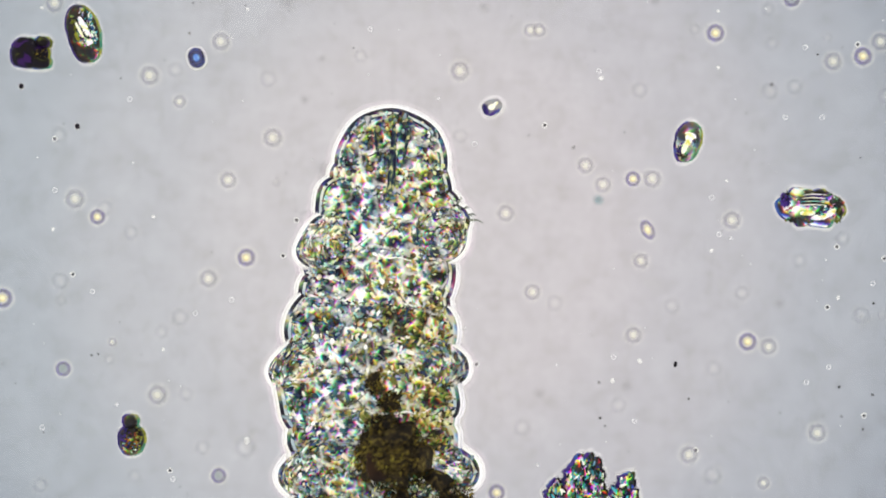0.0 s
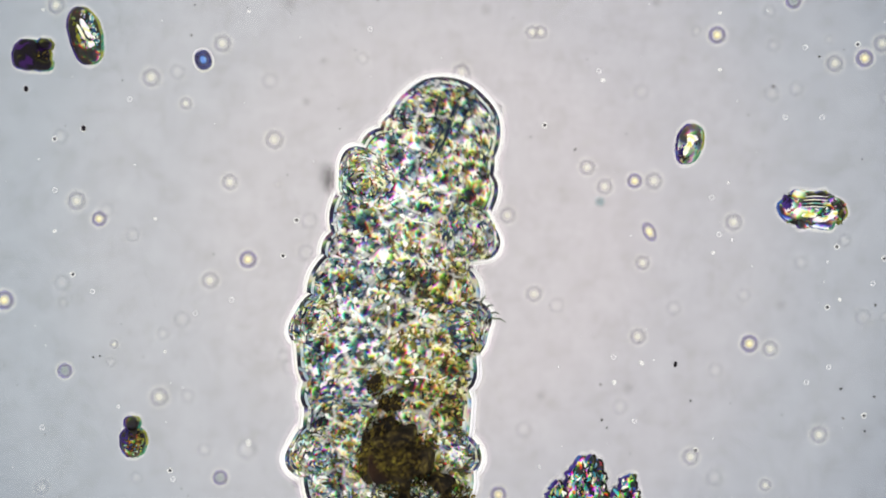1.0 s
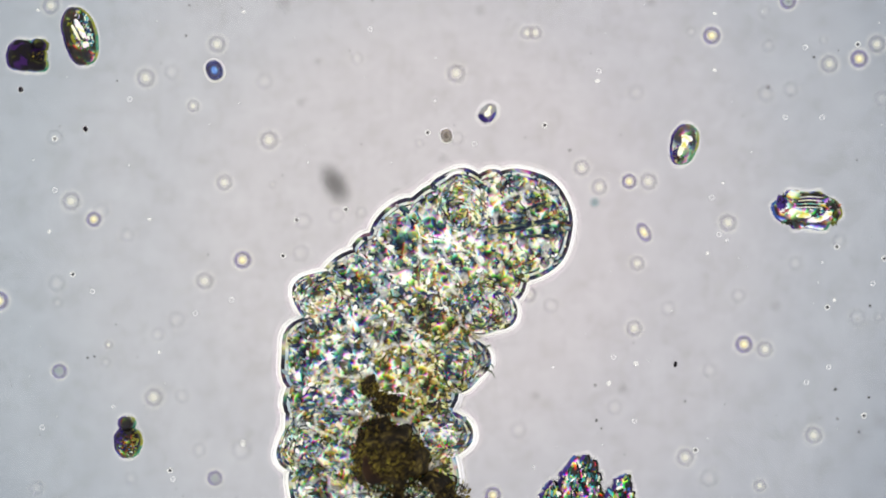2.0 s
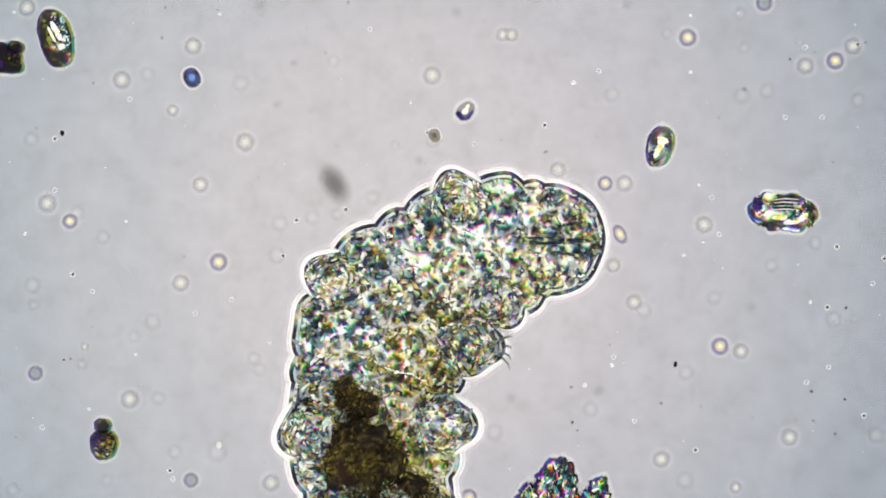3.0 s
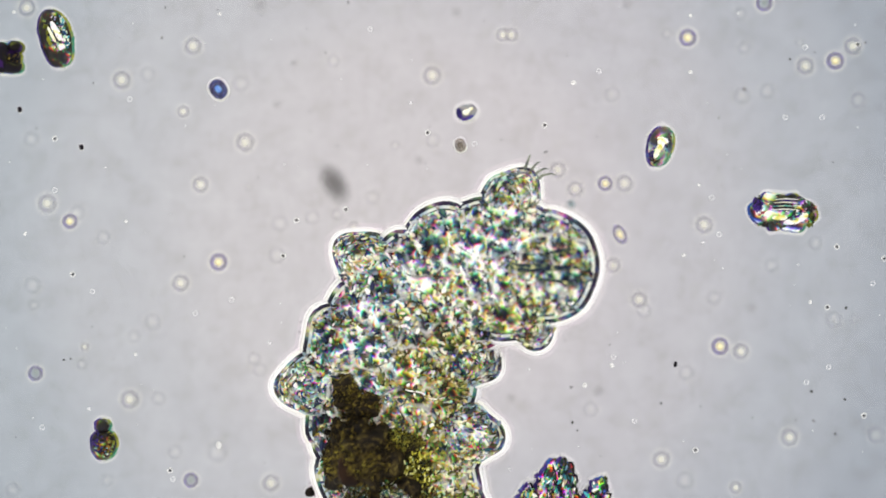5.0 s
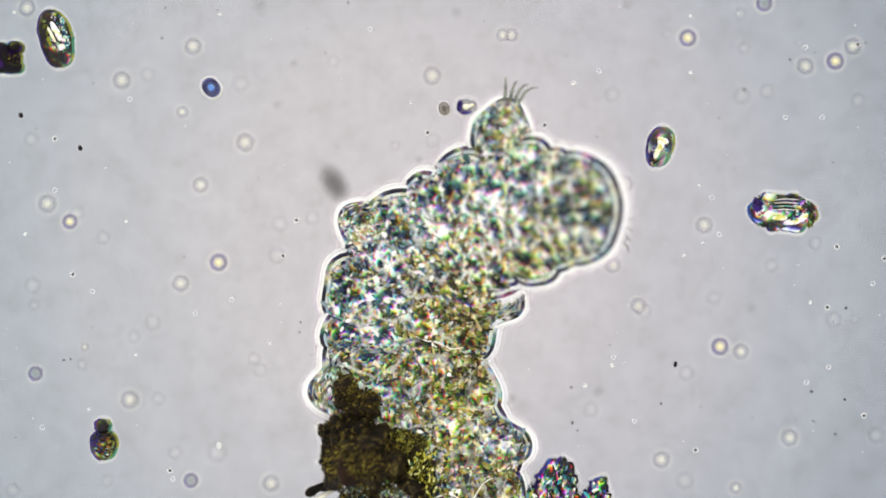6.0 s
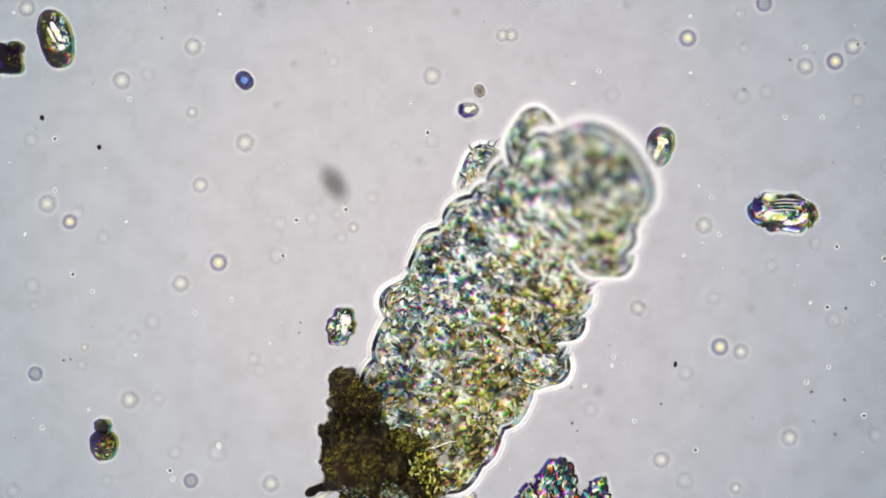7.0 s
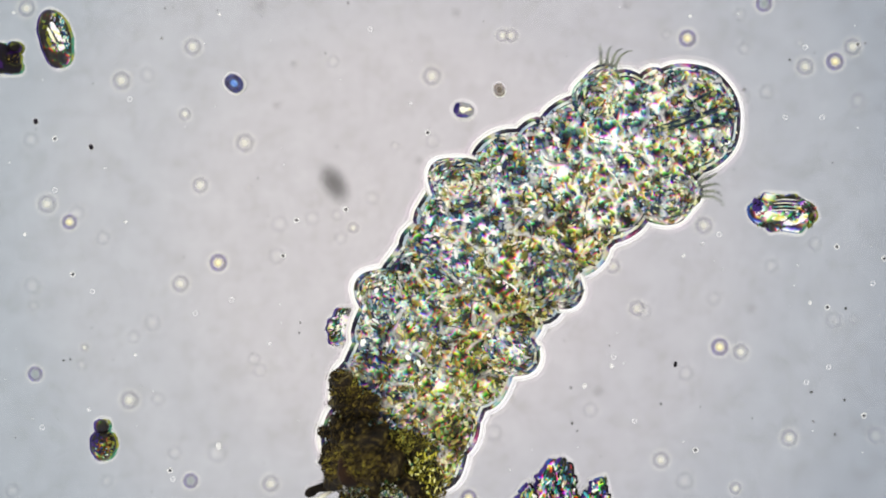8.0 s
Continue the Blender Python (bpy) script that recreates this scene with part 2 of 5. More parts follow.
DARK_W = [(0.36, (0.005, 0.003, 0.003)), (0.52, (0.025, 0.018, 0.006)), (0.60, (0.11, 0.09, 0.014)), (0.70, (0.60, 0.50, 0.18))]
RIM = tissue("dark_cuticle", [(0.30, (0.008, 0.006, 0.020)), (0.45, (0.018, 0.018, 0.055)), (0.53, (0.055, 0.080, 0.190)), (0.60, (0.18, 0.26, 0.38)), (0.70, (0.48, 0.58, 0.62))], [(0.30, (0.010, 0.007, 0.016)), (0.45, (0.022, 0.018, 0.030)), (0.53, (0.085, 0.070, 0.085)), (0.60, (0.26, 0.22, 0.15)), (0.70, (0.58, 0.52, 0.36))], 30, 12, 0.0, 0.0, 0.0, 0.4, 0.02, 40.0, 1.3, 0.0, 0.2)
# the bright halo of refracted light round the body, imitated by pale shells
HALO_EDGE = grainy("white_halo_edge", [(0.3, (0.98, 0.96, 0.88)), (0.5, (0.98, 0.98, 0.95)), (0.7, (0.96, 0.95, 0.97))], 9, 1.0, 0.0, 0.6, 0.0)
HALO = grainy("white_halo_band", [(0.3, (0.97, 0.90, 0.94)), (0.5, (0.98, 0.97, 0.94)), (0.7, (0.94, 0.93, 0.98))], 9, 1.0, 0.0, 0.6, 0.0, 0.36)
HALO_FILM = grainy("pale_halo_film", [(0.3, (0.96, 0.84, 0.94)), (0.5, (0.97, 0.93, 0.96)), (0.7, (0.97, 0.93, 0.82))], 9, 1.0, 0.0, 0.6, 0.0, 0.80)
HALO_HAZE = grainy("faint_halo_film", [(0.3, (0.97, 0.80, 0.93)), (0.7, (0.97, 0.93, 0.90))], 9, 1.0, 0.0, 0.6, 0.0, 0.85)
LINING = grainy("inner_cuticle_line", [(0.3, (0.30, 0.42, 0.52)), (0.5, (0.75, 0.78, 0.70)), (0.7, (0.50, 0.46, 0.20))], 26, 2.0, 0.0, 0.5, 0.0)
CLEAR = grainy("clear_gap", [(0.3, (0.95, 0.93, 0.80)), (0.6, (0.97, 0.96, 0.92))], 50, 2.0, 0.0, 0.5, 0.0)
CLAW = grainy("horny_claw", [(0.3, (0.03, 0.04, 0.05)), (0.6, (0.24, 0.26, 0.20))], 60, 2.0, 0.0, 0.35, 0.0)
TUBE = grainy("buccal_tube", [(0.35, (0.008, 0.008, 0.03)), (0.48, (0.02, 0.035, 0.05)), (0.56, (0.06, 0.10, 0.07)), (0.64, (0.50, 0.48, 0.22))], 55, 2.0, 1.0, 0.35, 0.0)
SOIL = grainy("brown_detritus", [(0.36, (0.004, 0.003, 0.002)), (0.50, (0.016, 0.011, 0.005)), (0.60, (0.05, 0.036, 0.010)), (0.70, (0.16, 0.13, 0.03))], 60, 4.0, 1.0, 0.6, 0.6)
SOIL_GRAIN = grainy("detritus_grains", [(0.0, (0.002, 0.002, 0.002)), (0.40, (0.008, 0.006, 0.003)), (0.54, (0.030, 0.020, 0.007)), (0.66, (0.085, 0.060, 0.014)), (0.77, (0.22, 0.17, 0.025)), (0.86, (0.46, 0.42, 0.05)), (0.91, (0.06, 0.26, 0.12)), (0.97, (0.40, 0.13, 0.05))], 13, 2.0, 0.0, 0.5, 0.0, 0.0, 0.55)
MOSS_GRAIN = grainy("olive_grains", [(0.0, (0.003, 0.003, 0.002)), (0.40, (0.012, 0.010, 0.004)), (0.56, (0.05, 0.042, 0.010)), (0.70, (0.16, 0.14, 0.020)), (0.82, (0.40, 0.36, 0.05)), (0.90, (0.10, 0.28, 0.12)), (1.0, (0.70, 0.66, 0.30))], 22, 2.0, 0.0, 0.5, 0.0, 0.0, 0.70)
BLACK = grainy("black_grain", [(0.32, (0.03, 0.008, 0.07)), (0.40, (0.006, 0.004, 0.010)), (0.55, (0.008, 0.006, 0.005)), (0.64, (0.04, 0.045, 0.012)), (0.72, (0.12, 0.14, 0.02))], 32, 3.0, 0.5, 0.5, 0.3)
DEEP = grainy("dark_iridescent_crystal", [(0.10, (0.006, 0.010, 0.010)), (0.36, (0.012, 0.03, 0.022)), (0.45, (0.02, 0.24, 0.10)), (0.54, (0.40, 0.50, 0.12)), (0.60, (0.90, 0.92, 0.84)), (0.68, (0.94, 0.92, 0.93)), (0.73, (0.58, 0.04, 0.48)), (0.80, (0.06, 0.36, 0.40)), (0.90, (0.02, 0.02, 0.06))], 70, 2.0, 0.5, 0.3, 0.0, 0.0, 0.75)
GEM = grainy("bright_crystal_bits", [(0.12, (0.006, 0.008, 0.010)), (0.38, (0.012, 0.03, 0.022)), (0.45, (0.02, 0.24, 0.10)), (0.51, (0.50, 0.52, 0.08)), (0.56, (0.95, 0.93, 0.80)), (0.64, (0.96, 0.95, 0.95)), (0.68, (0.55, 0.60, 0.20)), (0.73, (0.34, 0.02, 0.30)), (0.79, (0.08, 0.45, 0.50)), (0.88, (0.02, 0.02, 0.05))], 60, 2.0, 0.5, 0.3, 0.0, 0.0, 0.8)
BRIGHT = grainy("clear_crystal", [(0.3, (0.85, 0.8, 0.6)), (0.6, (0.97, 0.97, 0.95))], 50, 2.0, 0.0, 0.3, 0.0)
# pale film for the bright halo round drifting cells
HALO_COAT = grainy("pale_halo", [(0.3, (0.95, 0.88, 0.96)), (0.5, (0.97, 0.96, 0.94)), (0.65, (0.95, 0.95, 0.85))], 30, 1.0, 0.0, 0.6, 0.0, 0.62)
VIOLET, GREY, PALE, YELLOW, CREAM = ((0.09, 0.05, 0.30), (0.13, 0.10, 0.16)), ((0.15, 0.11, 0.24), (0.18, 0.17, 0.12)), ((0.96, 0.95, 0.90), (0.93, 0.91, 0.76)), ((0.95, 0.78, 0.26), (0.97, 0.93, 0.66)), ((0.95, 0.90, 0.58), (0.97, 0.96, 0.85))
WALL_S, WALL_M, WALL_F = (soft(nm, VIOLET if d > 0.5 else GREY, 0.0086, 0.0044, d) for nm, d in (("dark_cell_wall", 0.62), ("grey_cell_wall", 0.27), ("faint_cell_wall", 0.11)))
CORE_S, CORE_M, CORE_F = (soft(nm, YELLOW if d > 0.5 else CREAM if d > 0.2 else PALE, 0.0, 0.0082, d) for nm, d in (("bright_cell_core", 0.85), ("pale_cell_core", 0.46), ("faint_cell_core", 0.15)))
CORE_T = soft("dull_teal_core", ((0.10, 0.20, 0.16), (0.20, 0.24, 0.14)), 0.0, 0.0100, 0.45)
# halos round cells and grains, put into pale see-through films
HALO_COAT_S, HALO_COAT_M, HALO_COAT_F = (soft(nm, PALE, 0.0128, 0.0032, d) for nm, d in (("clear_cell_halo", 0.24), ("thin_cell_halo", 0.14), ("faint_cell_halo", 0.04)))
VEIL = grainy("thin_halo", [(0.3, (0.96, 0.90, 0.96)), (0.5, (0.97, 0.96, 0.94)), (0.65, (0.95, 0.95, 0.85))], 30, 1.0, 0.0, 0.6, 0.0, 0.80)
CHIP = grainy("pale_grey_chip", [(0.35, (0.16, 0.16, 0.24)), (0.5, (0.36, 0.34, 0.32)), (0.65, (0.24, 0.28, 0.30))], 70, 2.0, 0.0, 0.4, 0.0, 0.35)
VIOLET_TINGE = grainy("violet_tinge", [(0.35, (0.02, 0.015, 0.10)), (0.5, (0.07, 0.03, 0.22)), (0.65, (0.03, 0.10, 0.34))], 40, 2.0, 0.0, 0.5, 0.0, 0.12)
GREEN_TINGE = grainy("olive_tinge", [(0.35, (0.10, 0.12, 0.01)), (0.5, (0.36, 0.36, 0.04)), (0.65, (0.04, 0.26, 0.16))], 40, 2.0, 0.0, 0.5, 0.0, 0.2)
PEARL = grainy("pearly_glass", [(0.32, (0.70, 0.66, 0.14)), (0.42, (0.94, 0.90, 0.62)), (0.50, (0.97, 0.95, 0.94)), (0.60, (0.93, 0.70, 0.82)), (0.68, (0.50, 0.74, 0.70))], 55, 2.0, 0.6, 0.4, 0.0)
# a larger split sets the painted-in colour fringes wider apart
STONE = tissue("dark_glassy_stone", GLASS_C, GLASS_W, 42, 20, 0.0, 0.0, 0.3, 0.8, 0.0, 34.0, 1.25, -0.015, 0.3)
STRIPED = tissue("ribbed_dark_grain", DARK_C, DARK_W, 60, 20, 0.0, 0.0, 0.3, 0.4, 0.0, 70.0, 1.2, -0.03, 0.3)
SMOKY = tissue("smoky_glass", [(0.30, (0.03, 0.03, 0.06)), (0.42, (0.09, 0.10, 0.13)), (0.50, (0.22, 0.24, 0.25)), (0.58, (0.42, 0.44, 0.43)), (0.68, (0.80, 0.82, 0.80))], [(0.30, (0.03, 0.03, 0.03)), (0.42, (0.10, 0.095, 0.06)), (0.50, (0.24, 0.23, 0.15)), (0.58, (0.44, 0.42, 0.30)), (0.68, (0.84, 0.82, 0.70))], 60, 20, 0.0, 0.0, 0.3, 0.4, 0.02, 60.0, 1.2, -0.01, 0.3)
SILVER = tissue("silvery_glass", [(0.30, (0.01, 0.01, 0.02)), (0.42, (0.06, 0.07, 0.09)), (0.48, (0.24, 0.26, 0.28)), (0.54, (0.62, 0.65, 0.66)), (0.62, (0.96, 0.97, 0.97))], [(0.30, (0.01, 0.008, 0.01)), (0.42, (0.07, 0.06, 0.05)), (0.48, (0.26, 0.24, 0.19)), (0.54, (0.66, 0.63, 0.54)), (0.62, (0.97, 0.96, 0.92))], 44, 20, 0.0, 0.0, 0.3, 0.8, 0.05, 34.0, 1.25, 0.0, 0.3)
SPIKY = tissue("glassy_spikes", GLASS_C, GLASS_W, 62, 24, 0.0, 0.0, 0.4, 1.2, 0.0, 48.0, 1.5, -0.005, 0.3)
PEAT = grainy("red_brown_pellet", [(0.35, (0.004, 0.0015, 0.001)), (0.5, (0.010, 0.004, 0.0015)), (0.65, (0.024, 0.010, 0.003))], 24, 2.0, 0.0, 0.5, 0.1)
LIME = grainy("yellow_green_flakes", [(0.20, (0.006, 0.006, 0.003)), (0.42, (0.04, 0.038, 0.006)), (0.55, (0.24, 0.22, 0.02)), (0.68, (0.60, 0.56, 0.06)), (0.80, (0.90, 0.86, 0.35)), (0.90, (0.06, 0.30, 0.16))], 40, 2.0, 0.0, 0.4, 0.0, 0.0, 0.75)
RUST = grainy("rust_bits", [(0.35, (0.12, 0.02, 0.02)), (0.5, (0.34, 0.10, 0.03)), (0.65, (0.30, 0.03, 0.16))], 50, 2.0, 0.0, 0.5, 0.0)
AQUA = grainy("blue_green_crystal", [(0.3, (0.03, 0.06, 0.20)), (0.5, (0.08, 0.45, 0.50)), (0.6, (0.55, 0.75, 0.45)), (0.7, (0.9, 0.9, 0.8))], 90, 2.0, 0.0, 0.4, 0.0, 0.0, 0.5)
CREAMY = grainy("yellow_crystal", [(0.3, (0.92, 0.88, 0.55)), (0.6, (0.97, 0.96, 0.85))], 60, 1.0, 0.0, 0.5, 0.0)
PALE_SPECK = grainy("pale_speck", [(0.3, (0.9, 0.9, 0.85)), (0.6, (0.95, 0.95, 0.92))], 60, 1.0, 0.0, 0.5, 0.0, 0.62)
DARK_SPECK = grainy("dark_speck", [(0.3, (0.02, 0.03, 0.03)), (0.6, (0.06, 0.05, 0.03))], 60, 1.0, 0.0, 0.5, 0.0, 0.40)
DIM_SPECK = grainy("dim_speck", [(0.3, (0.10, 0.09, 0.09)), (0.6, (0.16, 0.15, 0.13))], 60, 1.0, 0.0, 0.5, 0.0, 0.72)
DUST_RING = grainy("pale_dust_ring", [(0.3, (0.9, 0.9, 0.9)), (0.6, (0.95, 0.95, 0.95))], 60, 1.0, 0.0, 0.5, 0.0, 0.72)
DUST_DARK = grainy("dark_dust", [(0.3, (0.03, 0.03, 0.03)), (0.6, (0.06, 0.06, 0.06))], 60, 1.0, 0.0, 0.5, 0.0, 0.2)
BLUE = grainy("blue_cell", [(0.3, (0.015, 0.008, 0.06)), (0.6, (0.03, 0.04, 0.17))], 90, 2.0, 0.0, 0.5, 0.0, 0.34)
BLUE_CORE = grainy("blue_cell_core", [(0.35, (0.12, 0.24, 0.60)), (0.65, (0.35, 0.60, 0.78))], 120, 2.0, 0.0, 0.5, 0.0)
DULL = grainy("brown_cell", [(0.3, (0.14, 0.11, 0.10)), (0.6, (0.24, 0.20, 0.14))], 90, 2.0, 0.0, 0.6, 0.0, 0.52)
SMUDGE = soft("grey_smudge", ((0.10, 0.10, 0.10), (0.14, 0.13, 0.12)), 0.0, 0.0098, 0.60)
SMEAR = soft("faint_smear", ((0.15, 0.13, 0.12), (0.2, 0.18, 0.16)), 0.0, 0.0098, 0.11)


# ---- mesh helpers ----
def linked(name, data, material, parent, label=""):
    data.materials.append(material) if not data.materials else None
    ob = new(name, data)
    ob.parent = parent
    return tagged(ob, label)


def mesh_of(name, verts, faces, smooth=True):
    me = bpy.data.meshes.new(name)
    me.from_pydata([tuple(v) for v in verts], [], faces)
    me.update()
    if smooth:
        me.polygons.foreach_set("use_smooth", [True] * len(me.polygons))
    return me


def part(name, me, material, parent, label=""):
    return linked(name, me, material, parent, label)


def root(name, place, label, category, group="", kind=""):
    ob = new(name)
    ob.empty_display_size = 0.02
    ob.matrix_basis = Matrix.Translation(place)
    return tagged(ob, label, category, group, kind)


def outline(a, b, n=2.3, bumps=0.0, waves=5, phase=0.0):
    """The plan of a rounded body: radius by angle."""
    def radius(q):
        c, s = abs(math.cos(q)) / a, abs(math.sin(q)) / b
        return (c ** n + s ** n) ** (-1 / n) * (1 + bumps * math.sin(waves * q + phase) + bumps * 0.6 * math.sin((waves + 4) * q + 2.1 * phase + 1))
    return radius


def skin_dome(name, radius, grow, high, mid, around=72, rows=5):
    """A thin domed skin over the plan radius(), grown outwards by grow, open below."""
    verts = []
    for j in range(rows):
        f = 0.5 * math.pi * j / rows
        verts += [((radius(q) + grow) * math.cos(f) * math.cos(q), (radius(q) + grow) * math.cos(f) * math.sin(q), mid + high * math.sin(f)) for q in (2 * math.pi * i / around for i in range(around))]
    faces = [(j * around + i, j * around + (i + 1) % around, (j + 1) * around + (i + 1) % around, (j + 1) * around + i) for j in range(rows - 1) for i in range(around)]
    verts.append((0, 0, mid + high))
    faces += [(len(verts) - 1, (rows - 1) * around + i, (rows - 1) * around + (i + 1) % around) for i in range(around)]
    return mesh_of(name, verts, faces)


def pillow(name, radius, grow, high, mid, rough=0.0, seed=0.0, around=72, rows=16):
    """A closed rounded body on the plan radius(), grown outwards by grow, half-height high about the level mid."""
    verts, faces = [], []
    for j in range(1, rows):
        f = -math.pi / 2 + math.pi * j / rows
        for i in range(around):
            q = 2 * math.pi * i / around
            d = (radius(q) + grow) * math.cos(f)
            x, y, z = d * math.cos(q), d * math.sin(q), high * math.sin(f)
            if rough:
                k = 1 + rough * noise.noise(Vector((x * 22 + seed, y * 22, z * 22))) * (1 if abs(f) > 0.25 else 0.3)
                x, y, z = x * (1 + (k - 1) * 0.3), y * (1 + (k - 1) * 0.3), z * k
            verts.append((x, y, mid + z))
    low, top = len(verts), len(verts) + 1
    verts += [(0, 0, mid - high), (0, 0, mid + high)]
    for j in range(rows - 2):
        for i in range(around):
            k = (i + 1) % around
            faces.append((j * around + i, j * around + k, (j + 1) * around + k, (j + 1) * around + i))
    last = (rows - 2) * around
    for i in range(around):
        k = (i + 1) % around
        faces += [(low, k, i), (top, last + i, last + k)]
    return mesh_of(name, verts, faces)


def ico(level):
    bm = bmesh.new()
    bmesh.ops.create_icosphere(bm, subdivisions=level, radius=1.0)
    v = np.array([p.co[:] for p in bm.verts])
    f = [tuple(p.index for p in q.verts) for q in bm.faces]
    bm.free()
    return v, f


ICO1, ICO2 = ico(1), ico(2)


def cluster(name, poses, shape=ICO2, smooth=True, jag=0.0):
    """Many small bodies in one mesh; each pose is a 4 x 4 matrix with its size in it."""
    base, tris = shape
    verts, faces = [], []
    for k, m in enumerate(poses):
        a = np.array(m)
        b = base if not jag else base * (1 + jag * (np.random.rand(len(base), 1) - 0.5))
        verts.append(b @ a[:3, :3].T + a[:3, 3])
        o = k * len(base)
        faces += [(p + o, q + o, r + o) for p, q, r in tris]
    return mesh_of(name, np.concatenate(verts), faces, smooth)


def sized(place, size, yaw=0.0, tilt=0.0):
    return Matrix.Translation(place) @ Euler((tilt, tilt * 0.5, yaw)).to_matrix().to_4x4() @ Matrix.Diagonal((*size, 1))


def tube(name, points, radii, sides=8):
    """A round rod along points, tapering through radii, closed at both ends."""
    verts, faces = [], []
    pts = [Vector(p) for p in points]
    for i, (p, r) in enumerate(zip(pts, radii)):
        d = (pts[min(i + 1, len(pts) - 1)] - pts[max(i - 1, 0)]).normalized()
        u = d.cross(Vector((0, 0, 1))).normalized() if abs(d.z) < 0.95 else Vector((1, 0, 0))
        w = d.cross(u)
        verts += [tuple(p + r * (math.cos(q) * u + math.sin(q) * w)) for q in (2 * math.pi * k / sides for k in range(sides))]
    for i in range(len(pts) - 1):
        for k in range(sides):
            n = (k + 1) % sides
            faces.append((i * sides + k, i * sides + n, (i + 1) * sides + n, (i + 1) * sides + k))
    faces += [tuple(range(sides - 1, -1, -1)), tuple((len(pts) - 1) * sides + k for k in range(sides))]
    return mesh_of(name, verts, faces)


def ring(name, r, thick, high, sides=28, turns=8):
    verts, faces = [], []
    for i in range(sides):
        q = 2 * math.pi * i / sides
        for j in range(turns):
            f = 2 * math.pi * j / turns
            d = r + thick * math.cos(f)
            verts.append((d * math.cos(q), d * math.sin(q), high + high * math.sin(f)))
    for i in range(sides):
        for j in range(turns):
            a, b = (i + 1) % sides, (j + 1) % turns
            faces.append((i * turns + j, a * turns + j, a * turns + b, i * turns + b))
    return mesh_of(name, verts, faces)


# ---- the slide and the lamp under it ----
def slab(name, w, h, z0, z1):
    bm = bmesh.new()
    bmesh.ops.create_cube(bm, size=1.0, matrix=Matrix.Translation((0, 0, (z0 + z1) / 2)) @ Matrix.Diagonal((w, h, z1 - z0, 1)))
    me = bpy.data.meshes.new(name)
    bm.to_mesh(me)
    bm.free()
    return me


slide = new("floor", slab("floor", 3.2, 2.4, -0.06, 0.0))
slide.data.materials.append(clear_glass())
tagged(slide, "clear wet glass slide lit from below", "microscope slide", kind="structure")
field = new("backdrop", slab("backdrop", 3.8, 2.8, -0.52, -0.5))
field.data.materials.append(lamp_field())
tagged(field, "frosted pale grey field lens with the vignette in its glow", "lamp lens", kind="structure")


# ---- the tardigrade ----
BASE = Vector((-0.09, -0.35, 0.0))
animal = root("tardigrade", BASE, "translucent speckled yellow-green tardigrade crawling on the slide", "tardigrade")
MID = 0.040


def on_top(plan, high, mid, x, y):
    """A place on the upper skin of a piece, over (x, y)."""
    k = min(0.97, math.hypot(x, y) / plan(math.atan2(y, x)))
    return (x, y, mid + high * math.sqrt(1 - k * k) * 1.0)


def granules(radius, high, mid, count, rng, swirl=False, streak=1.0):
    """Storage granules strewn over the skin, combed in bundles, a few large ones among many small; streak draws them out."""
    out = []
    turn = rng.uniform(0, 9)
    for _ in range(count):
        q, k = rng.uniform(0, 2 * math.pi), math.sqrt(rng.random()) * 0.94
        d = radius(q) * k
        x, y = d * math.cos(q), d * math.sin(q)
        z = mid + high * math.sqrt(1 - k * k) * 0.985
        big = rng.uniform(1.3, 1.8) if rng.random() < 0.15 else 1.0
        long, wide = rng.uniform(0.0026, 0.0060) * big * streak, rng.uniform(0.0018, 0.0036) * big / streak
        yaw = q + math.pi / 2 + 1.6 * noise.noise(Vector((x * 30 + turn, y * 30, 0))) + rng.uniform(-0.7, 0.7) if swirl else 4 * noise.noise(Vector((x * 16 + turn, y * 16, turn))) + rng.uniform(-1.2, 1.2)
        out.append(sized((x, y, z), (long, wide, wide * 0.8), yaw, rng.uniform(-0.3, 0.3)))
    return out


def strand(plan, high, mid, rng, x0, x1, y, thick, wave):
    """A thread that runs over the skin from x0 to x1 about the line y."""
    pts, seed = [], rng.uniform(0, 50)
    for i in range(15):
        x = x0 + (x1 - x0) * i / 14
        pts.append(on_top(plan, high, mid, x, y + wave * noise.noise(Vector((x * 24 + seed, seed, 0)))))
    return tube("strand", pts, [thick * (0.25 + 0.75 * math.sin(math.pi * (i + 0.4) / 14.8)) * rng.uniform(0.6, 1.2) for i in range(15)], 6)


